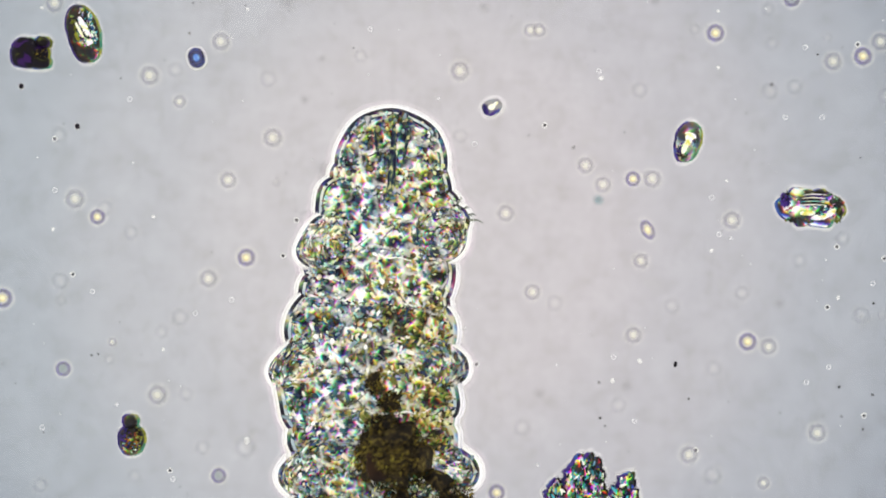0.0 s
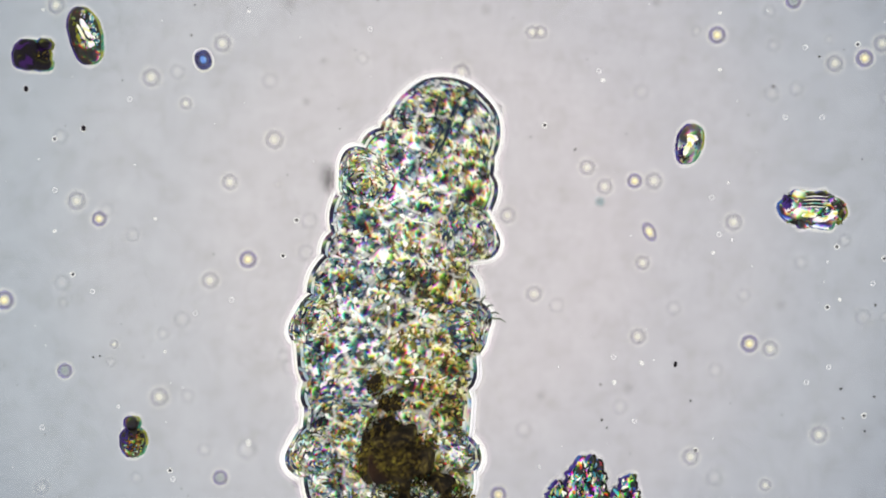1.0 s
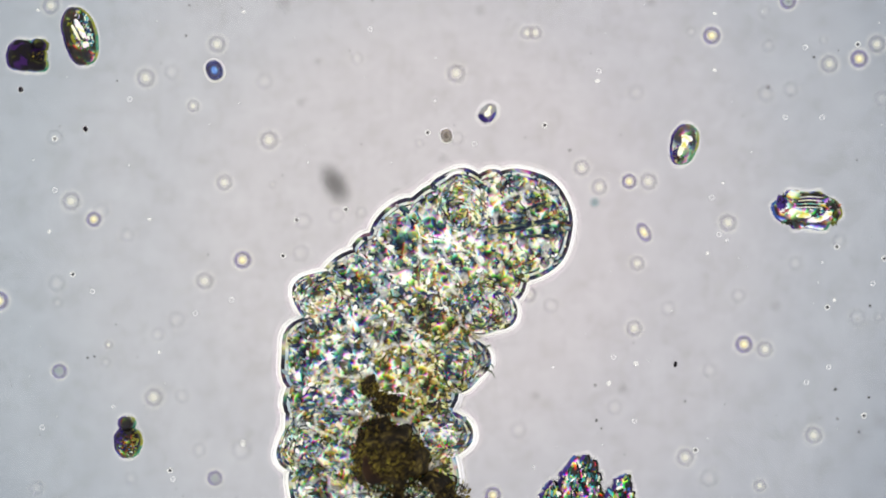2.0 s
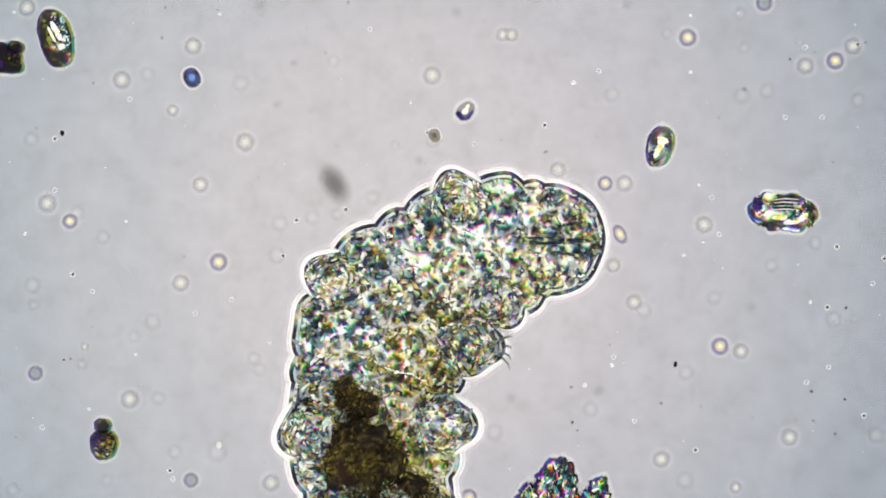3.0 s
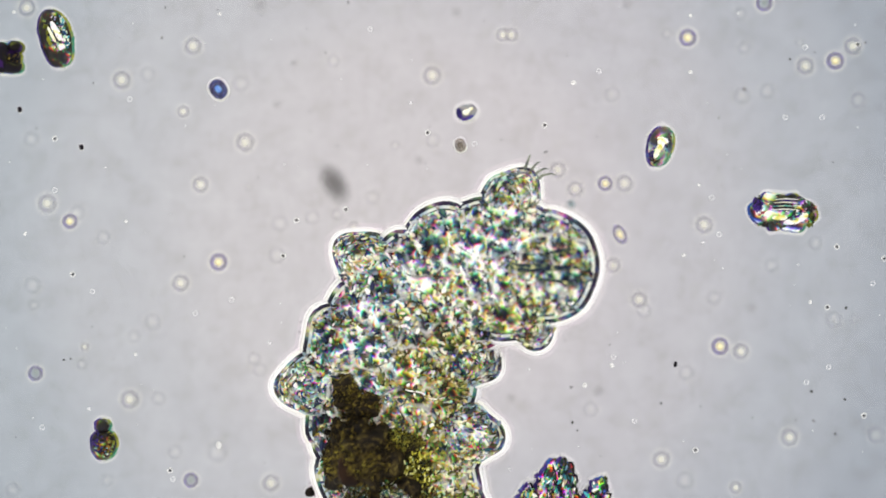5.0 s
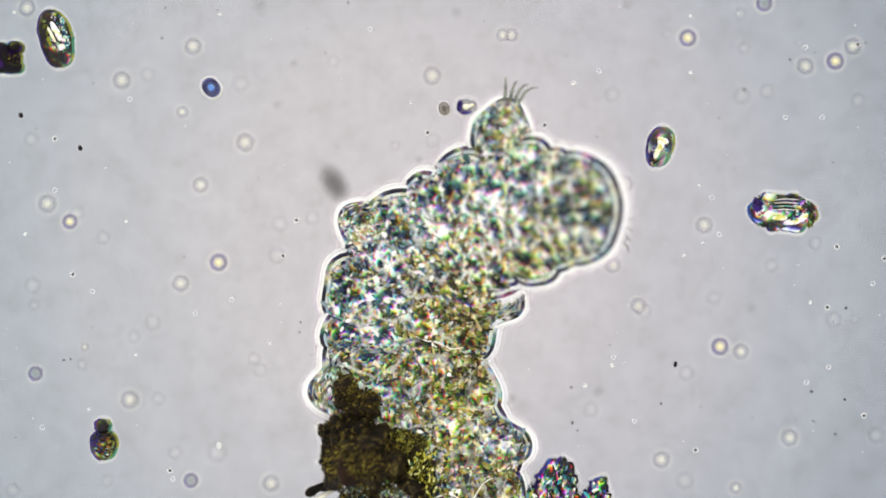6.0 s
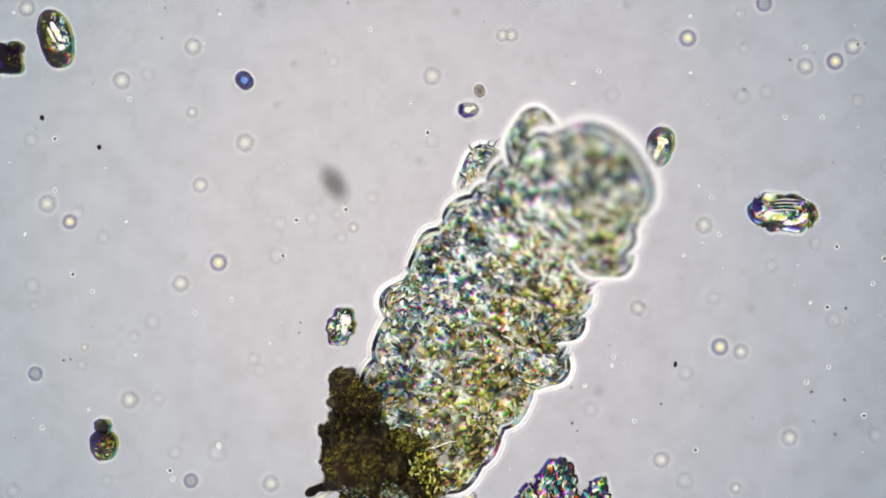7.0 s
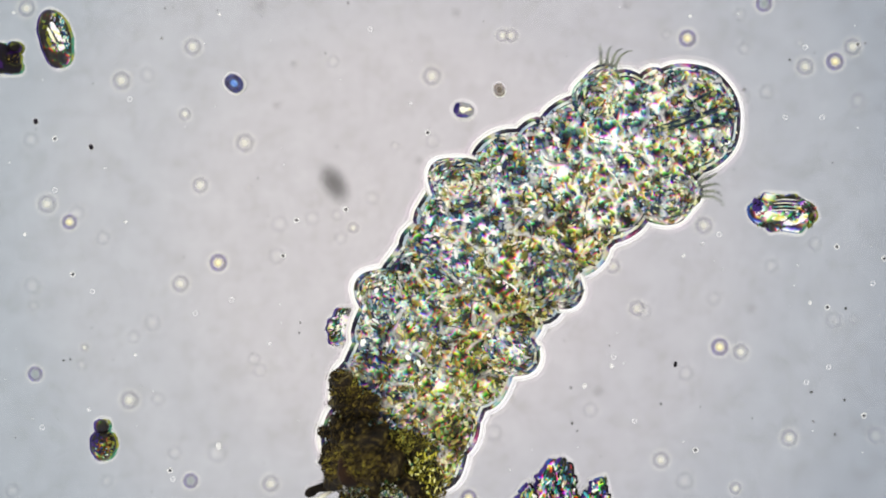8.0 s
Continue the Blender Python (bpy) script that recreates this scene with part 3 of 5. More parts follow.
def fleshy(ob_name, a, b, n, bumps, waves, phase, count, label, skin=TISSUE, high=0.035, mid=MID, swirl=False, taper=0.0, edge=0.0048, line=0.0085):
    """One rigid piece of the body: pale shells that paint the bright halo, dark cuticle, speckled tissue with granules.
    """
    rng = random.Random(int(phase * 100) + count)
    even = outline(a, b, n, bumps, waves, phase)
    def plan(q):
        return even(q) * (1 - taper * 2 * max(0.0, math.sin(q)) ** 2 * math.cos(q) ** 2)
    tint = (rng.random(), rng.random(), rng.random(), 1)
    yellow = swirl or skin in (GUT_TISSUE, HIND_TISSUE)
    piece = part(ob_name, pillow(ob_name, plan, -line - 0.003, high, mid, 0.08, phase * 7), skin, animal, label)
    piece.color = tint
    part("inner_cuticle", pillow("inner_cuticle", plan, -0.0050, 0.026, mid - 0.005, 0, 0, 72, 10), LINING, piece, "pale inner cuticle line")
    part("cuticle_fold", pillow("cuticle_fold", plan, -0.0082, 0.031, mid - 0.0025, 0, 0, 72, 10), RIM, piece, "thin dark inner cuticle line")
    part("cuticle", pillow("cuticle", plan, 0.0006, 0.016, mid - 0.008, 0, 0, 72, 10), RIM, piece, "dark blue-black cuticle line")
    # four pale shells stand in for the halo's glow, fading outwards
    part("cuticle_edge", pillow("cuticle_edge", plan, edge * 1.0, 0.009, mid - 0.012, 0, 0, 72, 10), HALO_EDGE, piece, "bright white painted halo edge")
    part("outer_cuticle", skin_dome("outer_cuticle", plan, edge * 1.65, 0.006, mid - 0.016), HALO, piece, "thin pale painted halo band")
    part("slime_coat", skin_dome("slime_coat", plan, edge + 0.0060, 0.003, mid - 0.022), HALO_FILM, piece, "thin pale painted halo shell")
    part("slime_coat", skin_dome("slime_coat", plan, edge + 0.0115, 0.002, mid - 0.024), HALO_HAZE, piece, "thin pale painted halo shell")
    grains = part("granule_layer", cluster("granule_layer", granules(plan, high, mid, int(count * (2.0 if yellow else 1.1)), rng, swirl, 1.2 if yellow else 1.0)), {GUT_TISSUE: GUT_GRANULE, HIND_TISSUE: HIND_GRANULE}.get(skin, GRANULE), piece, "yellow, white and dark storage granules")
    tagged(grains, kind="stuff")
    grains.color = tint
    if swirl:
        for k, skin in ((0.90, RIM), (0.62, CLAW)):
            pts = [on_top(plan, high + 0.001, mid, plan(q) * k * math.cos(q), plan(q) * k * math.sin(q)) for q in (2 * math.pi * (i / 26) * (0.62 if skin == RIM else 0.34) + phase * 3 for i in range(27))]
            part("skin_fold", tube("skin_fold", pts, [0.0004 + 0.0010 * math.sin(math.pi * i / 26) for i in range(27)], 6), skin, piece)
    else:
        if rng.random() < 0.16:
            part("septum", strand(plan, high + 0.0005, mid, rng, -a * rng.uniform(0.1, 0.7), a * rng.uniform(0.1, 0.7), rng.uniform(-0.4, 0.4) * b, rng.uniform(0.0014, 0.0024), 0.03), CLEAR, piece, "clear pale gap between cells")
        drops = []
        for _ in range(int(count * 0.03)):
            q, k = rng.uniform(0, 2 * math.pi), math.sqrt(rng.random()) * 0.86
            x, y = plan(q) * k * math.cos(q), plan(q) * k * math.sin(q)
            if noise.noise(Vector((x * 14 + phase, y * 14, phase))) > -0.08:
                r = rng.uniform(0.003, 0.0075)
                drops.append(sized(on_top(plan, high, mid, x, y), (r, r * rng.uniform(0.45, 0.9), 0.0035), rng.uniform(0, 3.1), rng.uniform(-0.2, 0.2)))
        if drops:
            tagged(part("vacuole_layer", cluster("vacuole_layer", drops, ICO2, True, 0.35), CLEAR, piece, "clear bright vacuoles"), kind="stuff")
        for _ in range(3):
            x, y = rng.uniform(-0.6, 0.2) * a, rng.uniform(-0.5, 0.5) * b
            part("muscle_fibre", strand(plan, high + 0.001, mid, rng, x, x + rng.uniform(0.03, 0.07), y, 0.0012, 0.04), CLAW, piece, "fine dark muscle fibre")
    return piece, plan


SEGMENTS = (("head", 0.092, 0.098, 0.094, 2.1, 0.012, 4, 0.6, 420, "rounded head with dark feeding tube"),
            ("neck_fold", 0.128, 0.108, 0.060, 2.3, 0.02, 6, 3.9, 200, ""),
            ("neck_segment", 0.178, 0.128, 0.074, 2.6, 0.02, 6, 1.7, 340, ""),
            ("body_fold", 0.225, 0.126, 0.064, 2.6, 0.02, 6, 4.3, 220, ""),
            ("body_segment", 0.278, 0.134, 0.078, 3.0, 0.018, 6, 2.9, 440, ""),
            ("body_fold", 0.336, 0.132, 0.066, 2.6, 0.02, 6, 0.9, 260, ""),
            ("body_segment", 0.392, 0.149, 0.078, 3.0, 0.018, 6, 0.3, 460, ""),
            ("body_fold", 0.446, 0.144, 0.066, 2.6, 0.02, 6, 2.0, 260, ""),
            ("body_segment", 0.502, 0.161, 0.082, 3.0, 0.018, 6, 4.1, 480, ""),
            ("body_fold", 0.562, 0.148, 0.066, 2.6, 0.02, 6, 5.9, 260, ""),
            ("body_segment", 0.612, 0.150, 0.072, 3.0, 0.018, 6, 5.2, 440, ""),
            ("body_fold", 0.662, 0.141, 0.064, 2.6, 0.02, 6, 3.7, 260, ""),
            ("body_segment", 0.716, 0.147, 0.080, 3.0, 0.018, 6, 1.1, 480, ""),
            ("body_fold", 0.776, 0.136, 0.068, 2.6, 0.02, 6, 4.7, 260, ""),
            ("body_segment", 0.826, 0.136, 0.078, 2.8, 0.02, 6, 3.3, 420, ""),
            ("body_segment", 0.895, 0.128, 0.088, 2.4, 0.02, 6, 2.2, 380, ""))
pieces = []
for seg_name, at, a, b, n, bumps, waves, phase, count, label in SEGMENTS:
    piece, plan = fleshy(seg_name, a, b, n, bumps, waves, phase, count, label, HIND_TISSUE if at > 0.6 else GUT_TISSUE if at > 0.34 else TISSUE, edge=0.0046 + 0.0026 * at)
    pieces.append((piece, at))
head = pieces[0][0]
part("buccal_tube", tube("buccal_tube", [(0.005, 0.062, 0.068), (0.004, 0.02, 0.076), (0.001, -0.03, 0.0755), (-0.002, -0.066, 0.068)], [0.003, 0.006, 0.0075, 0.0065]), TUBE, head, "thin dark green feeding tube")
part("buccal_tube", tube("buccal_tube", [(-0.030, 0.060, 0.066), (-0.026, 0.035, 0.0715), (-0.020, 0.0, 0.074)], [0.0015, 0.0028, 0.0028]), TUBE, head, "thin dark green feeding tube")
part("buccal_tube", tube("buccal_tube", [(0.034, 0.058, 0.066), (0.028, 0.035, 0.0715), (0.022, 0.0, 0.074)], [0.0015, 0.003, 0.0028]), TUBE, head, "thin dark green feeding tube")
bulb = part("pharynx", cluster("pharynx", [sized((-0.004 + random.uniform(-0.02, 0.02), -0.075 + random.uniform(-0.028, 0.028), 0.069), (0.006, 0.004, 0.005), random.uniform(0, 3)) for _ in range(26)]), TUBE, head, "dark granular pharynx bulb")
tagged(bulb, kind="stuff")


def claw(k):
    """A thin hooked claw growing forwards from a leg's tip."""
    s = (-0.014, -0.004, 0.005, 0.013)[k]
    pts = [(s * 0.8, 0.040, 0.032), (s, 0.062, 0.032), (s * 1.3, 0.078, 0.030), (s * 1.8 + 0.003, 0.089, 0.027), (s * 2.2 + 0.008, 0.093, 0.023)]
    return tube("claw", pts, [0.0034, 0.0030, 0.0023, 0.0015, 0.0006], 8)


legs = {}
for leg_key, size in (("1l", 0.94), ("1r", 0.94), ("2l", 1.0), ("2r", 1.0), ("3l", 1.06), ("3r", 1.06)):
    leg, plan = fleshy("leg", 0.055 * size, 0.064 * size, 2.3, 0.015, 4, 0.7 + size + ord(leg_key[1]) * 0.1, 150, "stubby clawed leg with whorled tissue", LEG_SKIN, 0.034, 0.037, True, 0.32, 0.0066 if leg_key[0] == "3" else 0.0052)
    legs[leg_key] = (leg, [part("claw", claw(k), CLAW, leg, "thin hooked claw") for k in range(4)])


# ---- debris lying still on the slide ----
def heap(bm_name, centre, rx, ry, top, count, rng, small=1.0):
    out = []
    for _ in range(count):
        q, k = rng.uniform(0, 2 * math.pi), math.sqrt(rng.random())
        z = 1.05 * top * math.sqrt(max(0.0, 1 - k * k * 0.96))
        s = rng.uniform(0.0010, 0.0034) * small
        fibre = rng.random() < 0.35
        size = (s * (3.0 - 1.8 * k), s * 0.26, s * 0.4) if fibre else (s * 1.35, s * rng.uniform(0.3, 0.7), s * 0.6)
        out.append(sized((centre[0] + rx * k * math.cos(q), centre[1] + ry * k * math.sin(q), max(s * 0.5, z)), size, rng.gauss(0.9, 0.8), rng.uniform(-0.3, 0.3)))
    return out


LUMPS = []


def lump(clump, place, x, y, rx, ry, top, phase, count, rng, crust=SOIL_GRAIN):
    """One rounded mass of a clump, matted over with grains."""
    c = spot(x, y) - place
    me = pillow("lump", outline(rx, ry, 2.1, 0.14, 5, phase), 0.0, top, 0.0, 0.3, phase, 64, 24)
    me.transform(Matrix.Translation((c.x, c.y, 0.001)))
    ob = part("lump", me, SOIL, clump)
    # pale shells paint a bright halo round the lump
    for grow in (0.0085, 0.0060, 0.0038):
        coat = skin_dome("slime_coat", outline(rx, ry, 2.1, 0.14, 5, phase), grow, 0.003, 0.0045 - grow * 0.2, 56)
        coat.transform(Matrix.Translation((c.x, c.y, 0.0)))
        part("slime_coat", coat, VEIL, ob)
    LUMPS.append((c.x, c.y, rx, ry, top))
    g = part("grain_crust", cluster("grain_crust", heap("grain_crust", c, rx * 1.04, ry * 1.04, top, int(count * 2.6), rng), ICO1, False, 0.5), crust, ob, "brown and olive grains")
    tagged(g, kind="stuff")


def debris_clump():
    rng = random.Random(5)
    place = spot(660, 800)
    clump = root("debris_clump", place, "dark brown clump of matted plant debris", "debris")
    for x, y, rx, ry, top, phase, count in ((614, 688, 0.030, 0.034, 0.098, 1.0, 340), (638, 714, 0.050, 0.040, 0.096, 5.0, 420), (646, 812, 0.074, 0.068, 0.160, 2.0, 1100),
                                            (676, 818, 0.058, 0.060, 0.100, 6.0, 800), (592, 806, 0.024, 0.036, 0.080, 3.0, 260), (696, 884, 0.092, 0.062, 0.118, 4.0, 900),
                                            (628, 768, 0.052, 0.046, 0.112, 8.0, 400), (580, 762, 0.017, 0.013, 0.060, 7.0, 80), (606, 664, 0.020, 0.014, 0.070, 11.0, 80)):
        lump(clump, place, x, y, rx, ry, top, phase, count, rng)
    def height(x, y):
        return max([0.02] + [top * math.sqrt(max(0.0, 1 - ((x - cx) / rx) ** 2 - ((y - cy) / ry) ** 2)) for cx, cy, rx, ry, top in LUMPS])
    glassy = []
    for _ in range(900):
        x, y = rng.uniform(-0.048, 0.070), -0.066 + rng.gauss(0, 0.010)
        glassy.append(sized((x, y, height(x, y) + 0.005), (rng.uniform(0.0018, 0.0052), rng.uniform(0.0012, 0.0026), 0.002), rng.uniform(0, 3)))
    g = part("crystal_crust", cluster("crystal_crust", glassy, ICO1, False, 0.3), GEM, clump, "bright green and white crystal grains")
    tagged(g, kind="stuff")
    pellet = pillow("pellet", outline(0.024, 0.030, 2.0, 0.05, 3, 1.0), 0.0, 0.012, 0.0, 0.1, 2.0, 40, 10)
    at = spot(624, 824) - place
    pellet.transform(Matrix.Translation((at.x, at.y, height(at.x, at.y) - 0.006)))
    part("pellet", pellet, PEAT, clump, "smooth dark red-brown pellet")
    stick = [spot(x, y) - place + Vector((0, 0, 0.012)) for x, y in ((594, 852), (578, 860), (562, 863), (552, 869), (545, 873), (541, 875))]
    part("twig", tube("twig", stick, [0.010, 0.0090, 0.0070, 0.0095, 0.0075, 0.0025], 10), SOIL, clump, "short dark broken twig")
    # a pale tube under the twig imitates its halo
    part("twig_coat", tube("twig_coat", [p - Vector((0, 0, 0.010)) for p in stick], [0.016, 0.0155, 0.014, 0.0160, 0.014, 0.006], 10), VEIL, clump)
    for turn, long in ((0.0, 0.022), (0.10, 0.016)):
        q = radians(28) + turn
        end = Vector((-0.070, -0.066, 0.010))
        tip = end - Vector((math.cos(q), math.sin(q), 0)) * 2 * long
        part("needle", tube("needle", [end, (end + tip) / 2, tip], [0.0022, 0.0030, 0.0012], 6), BRIGHT, clump, "clear bright crystal needle")


def loose_clump():
    """The looser part of the debris, moved sideways over time to fit the camera's view."""
    rng = random.Random(8)
    place = spot(722, 812)
    clump = root("debris_clump", place, "loose brown clump of plant debris under the tardigrade", "debris")
    for x, y, rx, ry, top, phase, count in ((694, 774, 0.042, 0.028, 0.092, 13.0, 420), (716, 786, 0.050, 0.036, 0.087, 10.0, 640), (732, 832, 0.046, 0.058, 0.084, 9.0, 700)):
        lump(clump, place, x, y, rx, ry, top, phase, count, rng, MOSS_GRAIN)
    flakes = []
    for _ in range(220):
        x, y = rng.gauss(0.012, 0.020), rng.gauss(-0.020, 0.030)
        flakes.append(sized((x, y, 0.094), (rng.uniform(0.0024, 0.0058), rng.uniform(0.0010, 0.0022), 0.0014), rng.gauss(1.1, 0.5), rng.uniform(-0.3, 0.3)))
    tagged(part("flake_crust", cluster("flake_crust", flakes, ICO1, False, 0.4), LIME, clump, "yellow-green glassy flakes"), kind="stuff")
    return clump


debris_clump()
fitted_clump = loose_clump()


def grain_thing(name, x, y, a, b, yaw, label, category, skin, high, patches=(), n=2.2, bumps=0.03, waves=3, phase=0.0, coat=0.0055, lobes=(), windows=()):
    """A lone grain: pale shells that paint its halo, body, and patches of small bits in it: (x, y, half-width,
    half-height, count, size, heading, material).
    """
    ob = root(name, spot(x, y), label, category)
    ob.rotation_euler = (0, 0, radians(yaw))
    rng = random.Random(int(x + y))
    for lx, ly, la, lb in ((0.0, 0.0, a, b), *lobes):
        plan = outline(la, lb, n, bumps, waves, phase)
        c, v = math.cos(radians(-yaw)), math.sin(radians(-yaw))
        # violet and olive shells shifted sideways imitate the lens's colour fringes
        for part_name, grow, up, mid, rough, material, side in (("slime_coat", coat, 0.0030, 0.0032, 0, VEIL, 0.0), ("slime_coat", coat * 0.7, 0.0034, 0.0036, 0, VEIL, 0.0), ("slime_coat", coat * 0.4, 0.0038, 0.0040, 0, VEIL, 0.0),
                                                                ("rind", -0.0004, high * 0.5, high * 0.5 + 0.001, 0, VIOLET_TINGE, -0.0034), ("rind", -0.0006, high * 0.45, high * 0.45 + 0.001, 0, GREEN_TINGE, 0.0036), ("body", -0.0012, high, high + 0.001, 0.3, skin, 0.0)):
            me = skin_dome(part_name, plan, grow, up, mid, 56) if material == VEIL else pillow(part_name, plan, grow, up, mid, rough, phase, 56, 14)
            me.transform(Matrix.Translation((lx + side * c, ly + side * v, 0)))
            part(part_name, me, material, ob)
    plan = outline(a, b, n, bumps, waves, phase)
    for cx, cy, wa, wb, turn, material in windows:
        me = pillow("window", outline(wa, wb, 2.4, 0.08, 3, cx * 300), 0.0, 0.003, 0.0, 0.2, phase, 40, 10)
        me.transform(Matrix.Translation(on_top(plan, high, high - 0.0002, cx, cy)) @ Matrix.Rotation(radians(turn), 4, "Z"))
        part("inner_glass", me, material, ob)
    for cx, cy, rx, ry, count, size, heading, material in patches:
        out = []
        for _ in range(count):
            q, k = rng.uniform(0, 6.28), math.sqrt(rng.random())
            px, py = cx + rx * k * math.cos(q), cy + ry * k * math.sin(q)
            out.append(sized(on_top(plan, high, high + 0.0005, px, py), (size * rng.uniform(0.5, 1.3), size * rng.uniform(0.25, 0.6), 0.0018), radians(heading + rng.gauss(0, 28)), 0.1))
        tagged(part("inclusion", cluster("inclusion", out, ICO2, True, 0.3), material, ob), kind="stuff")
    return ob


grain_thing("diatom", 100, 68, 0.028, 0.053, 14, "oval dark-rimmed diatom with a bright glassy middle", "diatom", STRIPED, 0.012,
            ((0.004, 0.006, 0.014, 0.034, 60, 0.0026, 75, DEEP), (-0.012, 0.010, 0.004, 0.026, 30, 0.0034, 85, GREEN_TINGE), (0.018, 0.004, 0.004, 0.032, 40, 0.0034, 88, AQUA)),
            2.2, 0.025, 3, 1.0, 0.0065, (), ((0.005, 0.010, 0.0055, 0.021, 16, PEARL), (-0.005, 0.006, 0.0028, 0.018, 14, CREAMY), (0.007, -0.018, 0.006, 0.006, 0, PEARL)))
grain_thing("soil_grain", 5, 105, 0.034, 0.026, -4, "black notched soil grain", "grain", BLACK, 0.020, ((0.020, -0.004, 0.012, 0.018, 24, 0.003, 70, SOIL_GRAIN),), 2.3, 0.04, 3, 2.4, 0.006, ((0.022, 0.022, 0.014, 0.012), (-0.006, 0.010, 0.026, 0.020), (0.020, -0.012, 0.018, 0.014)))
grain_thing("seed_grain", 185, 786, 0.023, 0.028, 0, "dark brown bead-shaped grain with ribbed knob", "grain", STRIPED, 0.016,
            ((0.004, 0.0, 0.015, 0.022, 70, 0.0032, 15, SOIL_GRAIN), (-0.010, 0.002, 0.009, 0.020, 30, 0.0032, 15, VIOLET_TINGE), (0.002, -0.004, 0.012, 0.018, 20, 0.003, 15, RUST), (0.010, 0.002, 0.009, 0.020, 26, 0.0032, 15, GREEN_TINGE), (0.000, -0.004, 0.015, 0.020, 10, 0.0028, 15, AQUA)), 2.1, 0.03, 3, 0.4, 0.006, ((-0.002, 0.033, 0.0135, 0.0135),))
grain_thing("pollen_grain", 1168, 259, 0.022, 0.037, -14, "oval smoky grain with dark rim and a bright white core", "grain", SMOKY, 0.012,
            ((0.0, 0.0, 0.014, 0.026, 26, 0.0026, 70, SMOKY), (0.012, 0.010, 0.004, 0.018, 14, 0.0034, 80, STRIPED), (-0.011, -0.018, 0.005, 0.014, 20, 0.0036, 80, VIOLET_TINGE), (-0.004, -0.026, 0.008, 0.005, 16, 0.0034, 10, STRIPED)), 2.1, 0.03, 3, 0.2, 0.0075, (), ((0.001, 0.009, 0.0100, 0.0075, 0, PEARL), (0.000, 0.000, 0.0065, 0.010, -8, PEARL), (-0.003, -0.011, 0.0052, 0.012, -14, CREAMY)))
flake = grain_thing("mineral_flake", 1385, 376, 0.057, 0.033, -6, "angular silvery mineral flake with dark rim and parallel striations", "flake", SILVER, 0.010,
            ((0.0, 0.0, 0.048, 0.024, 34, 0.003, 10, DEEP), (-0.046, 0.010, 0.009, 0.012, 60, 0.0040, -30, VIOLET_TINGE), (-0.046, 0.014, 0.007, 0.010, 30, 0.0036, -30, BLACK), (-0.020, -0.025, 0.026, 0.004, 30, 0.0036, -8, STRIPED), (0.044, 0.014, 0.012, 0.008, 40, 0.0040, -40, STRIPED), (0.050, -0.008, 0.005, 0.014, 30, 0.0036, 75, BLACK), (0.012, 0.027, 0.026, 0.004, 40, 0.0038, 0, STRIPED), (-0.036, -0.006, 0.008, 0.007, 14, 0.003, 20, RUST), (0.016, -0.006, 0.020, 0.010, 14, 0.003, 20, AQUA)),
            2.5, 0.075, 6, 0.8, 0.0075, (), ((0.036, -0.004, 0.010, 0.006, 55, PEARL), (0.026, -0.012, 0.012, 0.005, 25, PEARL), (0.012, -0.016, 0.010, 0.005, 10, PEARL), (-0.004, -0.010, 0.014, 0.0045, 8, PEARL), (-0.026, -0.004, 0.009, 0.005, 30, CREAMY)))
for k in range(8):
    part("striation", tube("striation", [(-0.022 + 0.001 * k, 0.002 + 0.0031 * k, 0.0215), (0.0, 0.0055 + 0.0031 * k, 0.0228), (0.024, 0.007 + 0.0030 * k, 0.0208)], [0.0005, 0.0011, 0.0005], 6), (BRIGHT, BLACK, AQUA, BLACK, CREAMY, VIOLET_TINGE)[k % 6], flake)
grain_thing("mineral_flake", 604, 577, 0.022, 0.033, -18, "small magenta and green glassy flake", "flake", STONE, 0.008,
            ((0.0, 0.0, 0.018, 0.028, 120, 0.0036, 60, DEEP), (0.006, -0.008, 0.008, 0.014, 24, 0.004, 60, AQUA), (-0.006, -0.018, 0.010, 0.008, 24, 0.004, 60, SOIL_GRAIN)), 2.6, 0.10, 4, 1.2, 0.006, (), ((0.004, 0.012, 0.010, 0.012, 20, PEARL), (0.008, -0.004, 0.006, 0.009, -10, PEARL), (-0.004, -0.002, 0.004, 0.006, 30, CREAMY)))


def drifting_chip():
    """A pale egg-shaped chip with a dark end and a yellow core, which turns as it drifts."""
    ob = root("mineral_chip", spot(822, 198), "tiny pale glassy chip with dark blue end and yellow core", "chip")
    # the chip's halo, imitated by two pale domes
    for grow, high in ((0.0075, 0.0020), (0.0045, 0.0026)):
        part("slime_coat", skin_dome("slime_coat", outline(0.0185, 0.0140, 2.1), grow, high, 0.002, 40), VEIL, ob)
    part("body", pillow("body", outline(0.0185, 0.0140, 2.1, 0.04, 3, 0.6), 0.0, 0.0050, 0.0060, 0.2, 1.0, 48, 12), CHIP, ob)
    for name, x, y, wide, long, turn, z, skin in (("dark_end", -0.0120, 0.0, 0.0056, 0.0105, 0, 0.0085, VIOLET_TINGE), ("dark_side", -0.0005, -0.0105, 0.0120, 0.0030, 8, 0.0085, VIOLET_TINGE), ("core", -0.0010, 0.0, 0.0062, 0.0052, 0, 0.0125, CREAMY), ("glint", 0.0080, 0.0030, 0.0052, 0.0030, 20, 0.0115, PEARL)):
        me = pillow(name, outline(wide, long, 2.2, 0.05, 3, x * 300), 0.0, 0.0024, 0.0, 0.1, 2.0, 28, 8)
        me.transform(Matrix.Translation((x, y, z)) @ Matrix.Rotation(radians(turn), 4, "Z"))
        part(name, me, skin, ob)
    return ob


chip = drifting_chip()


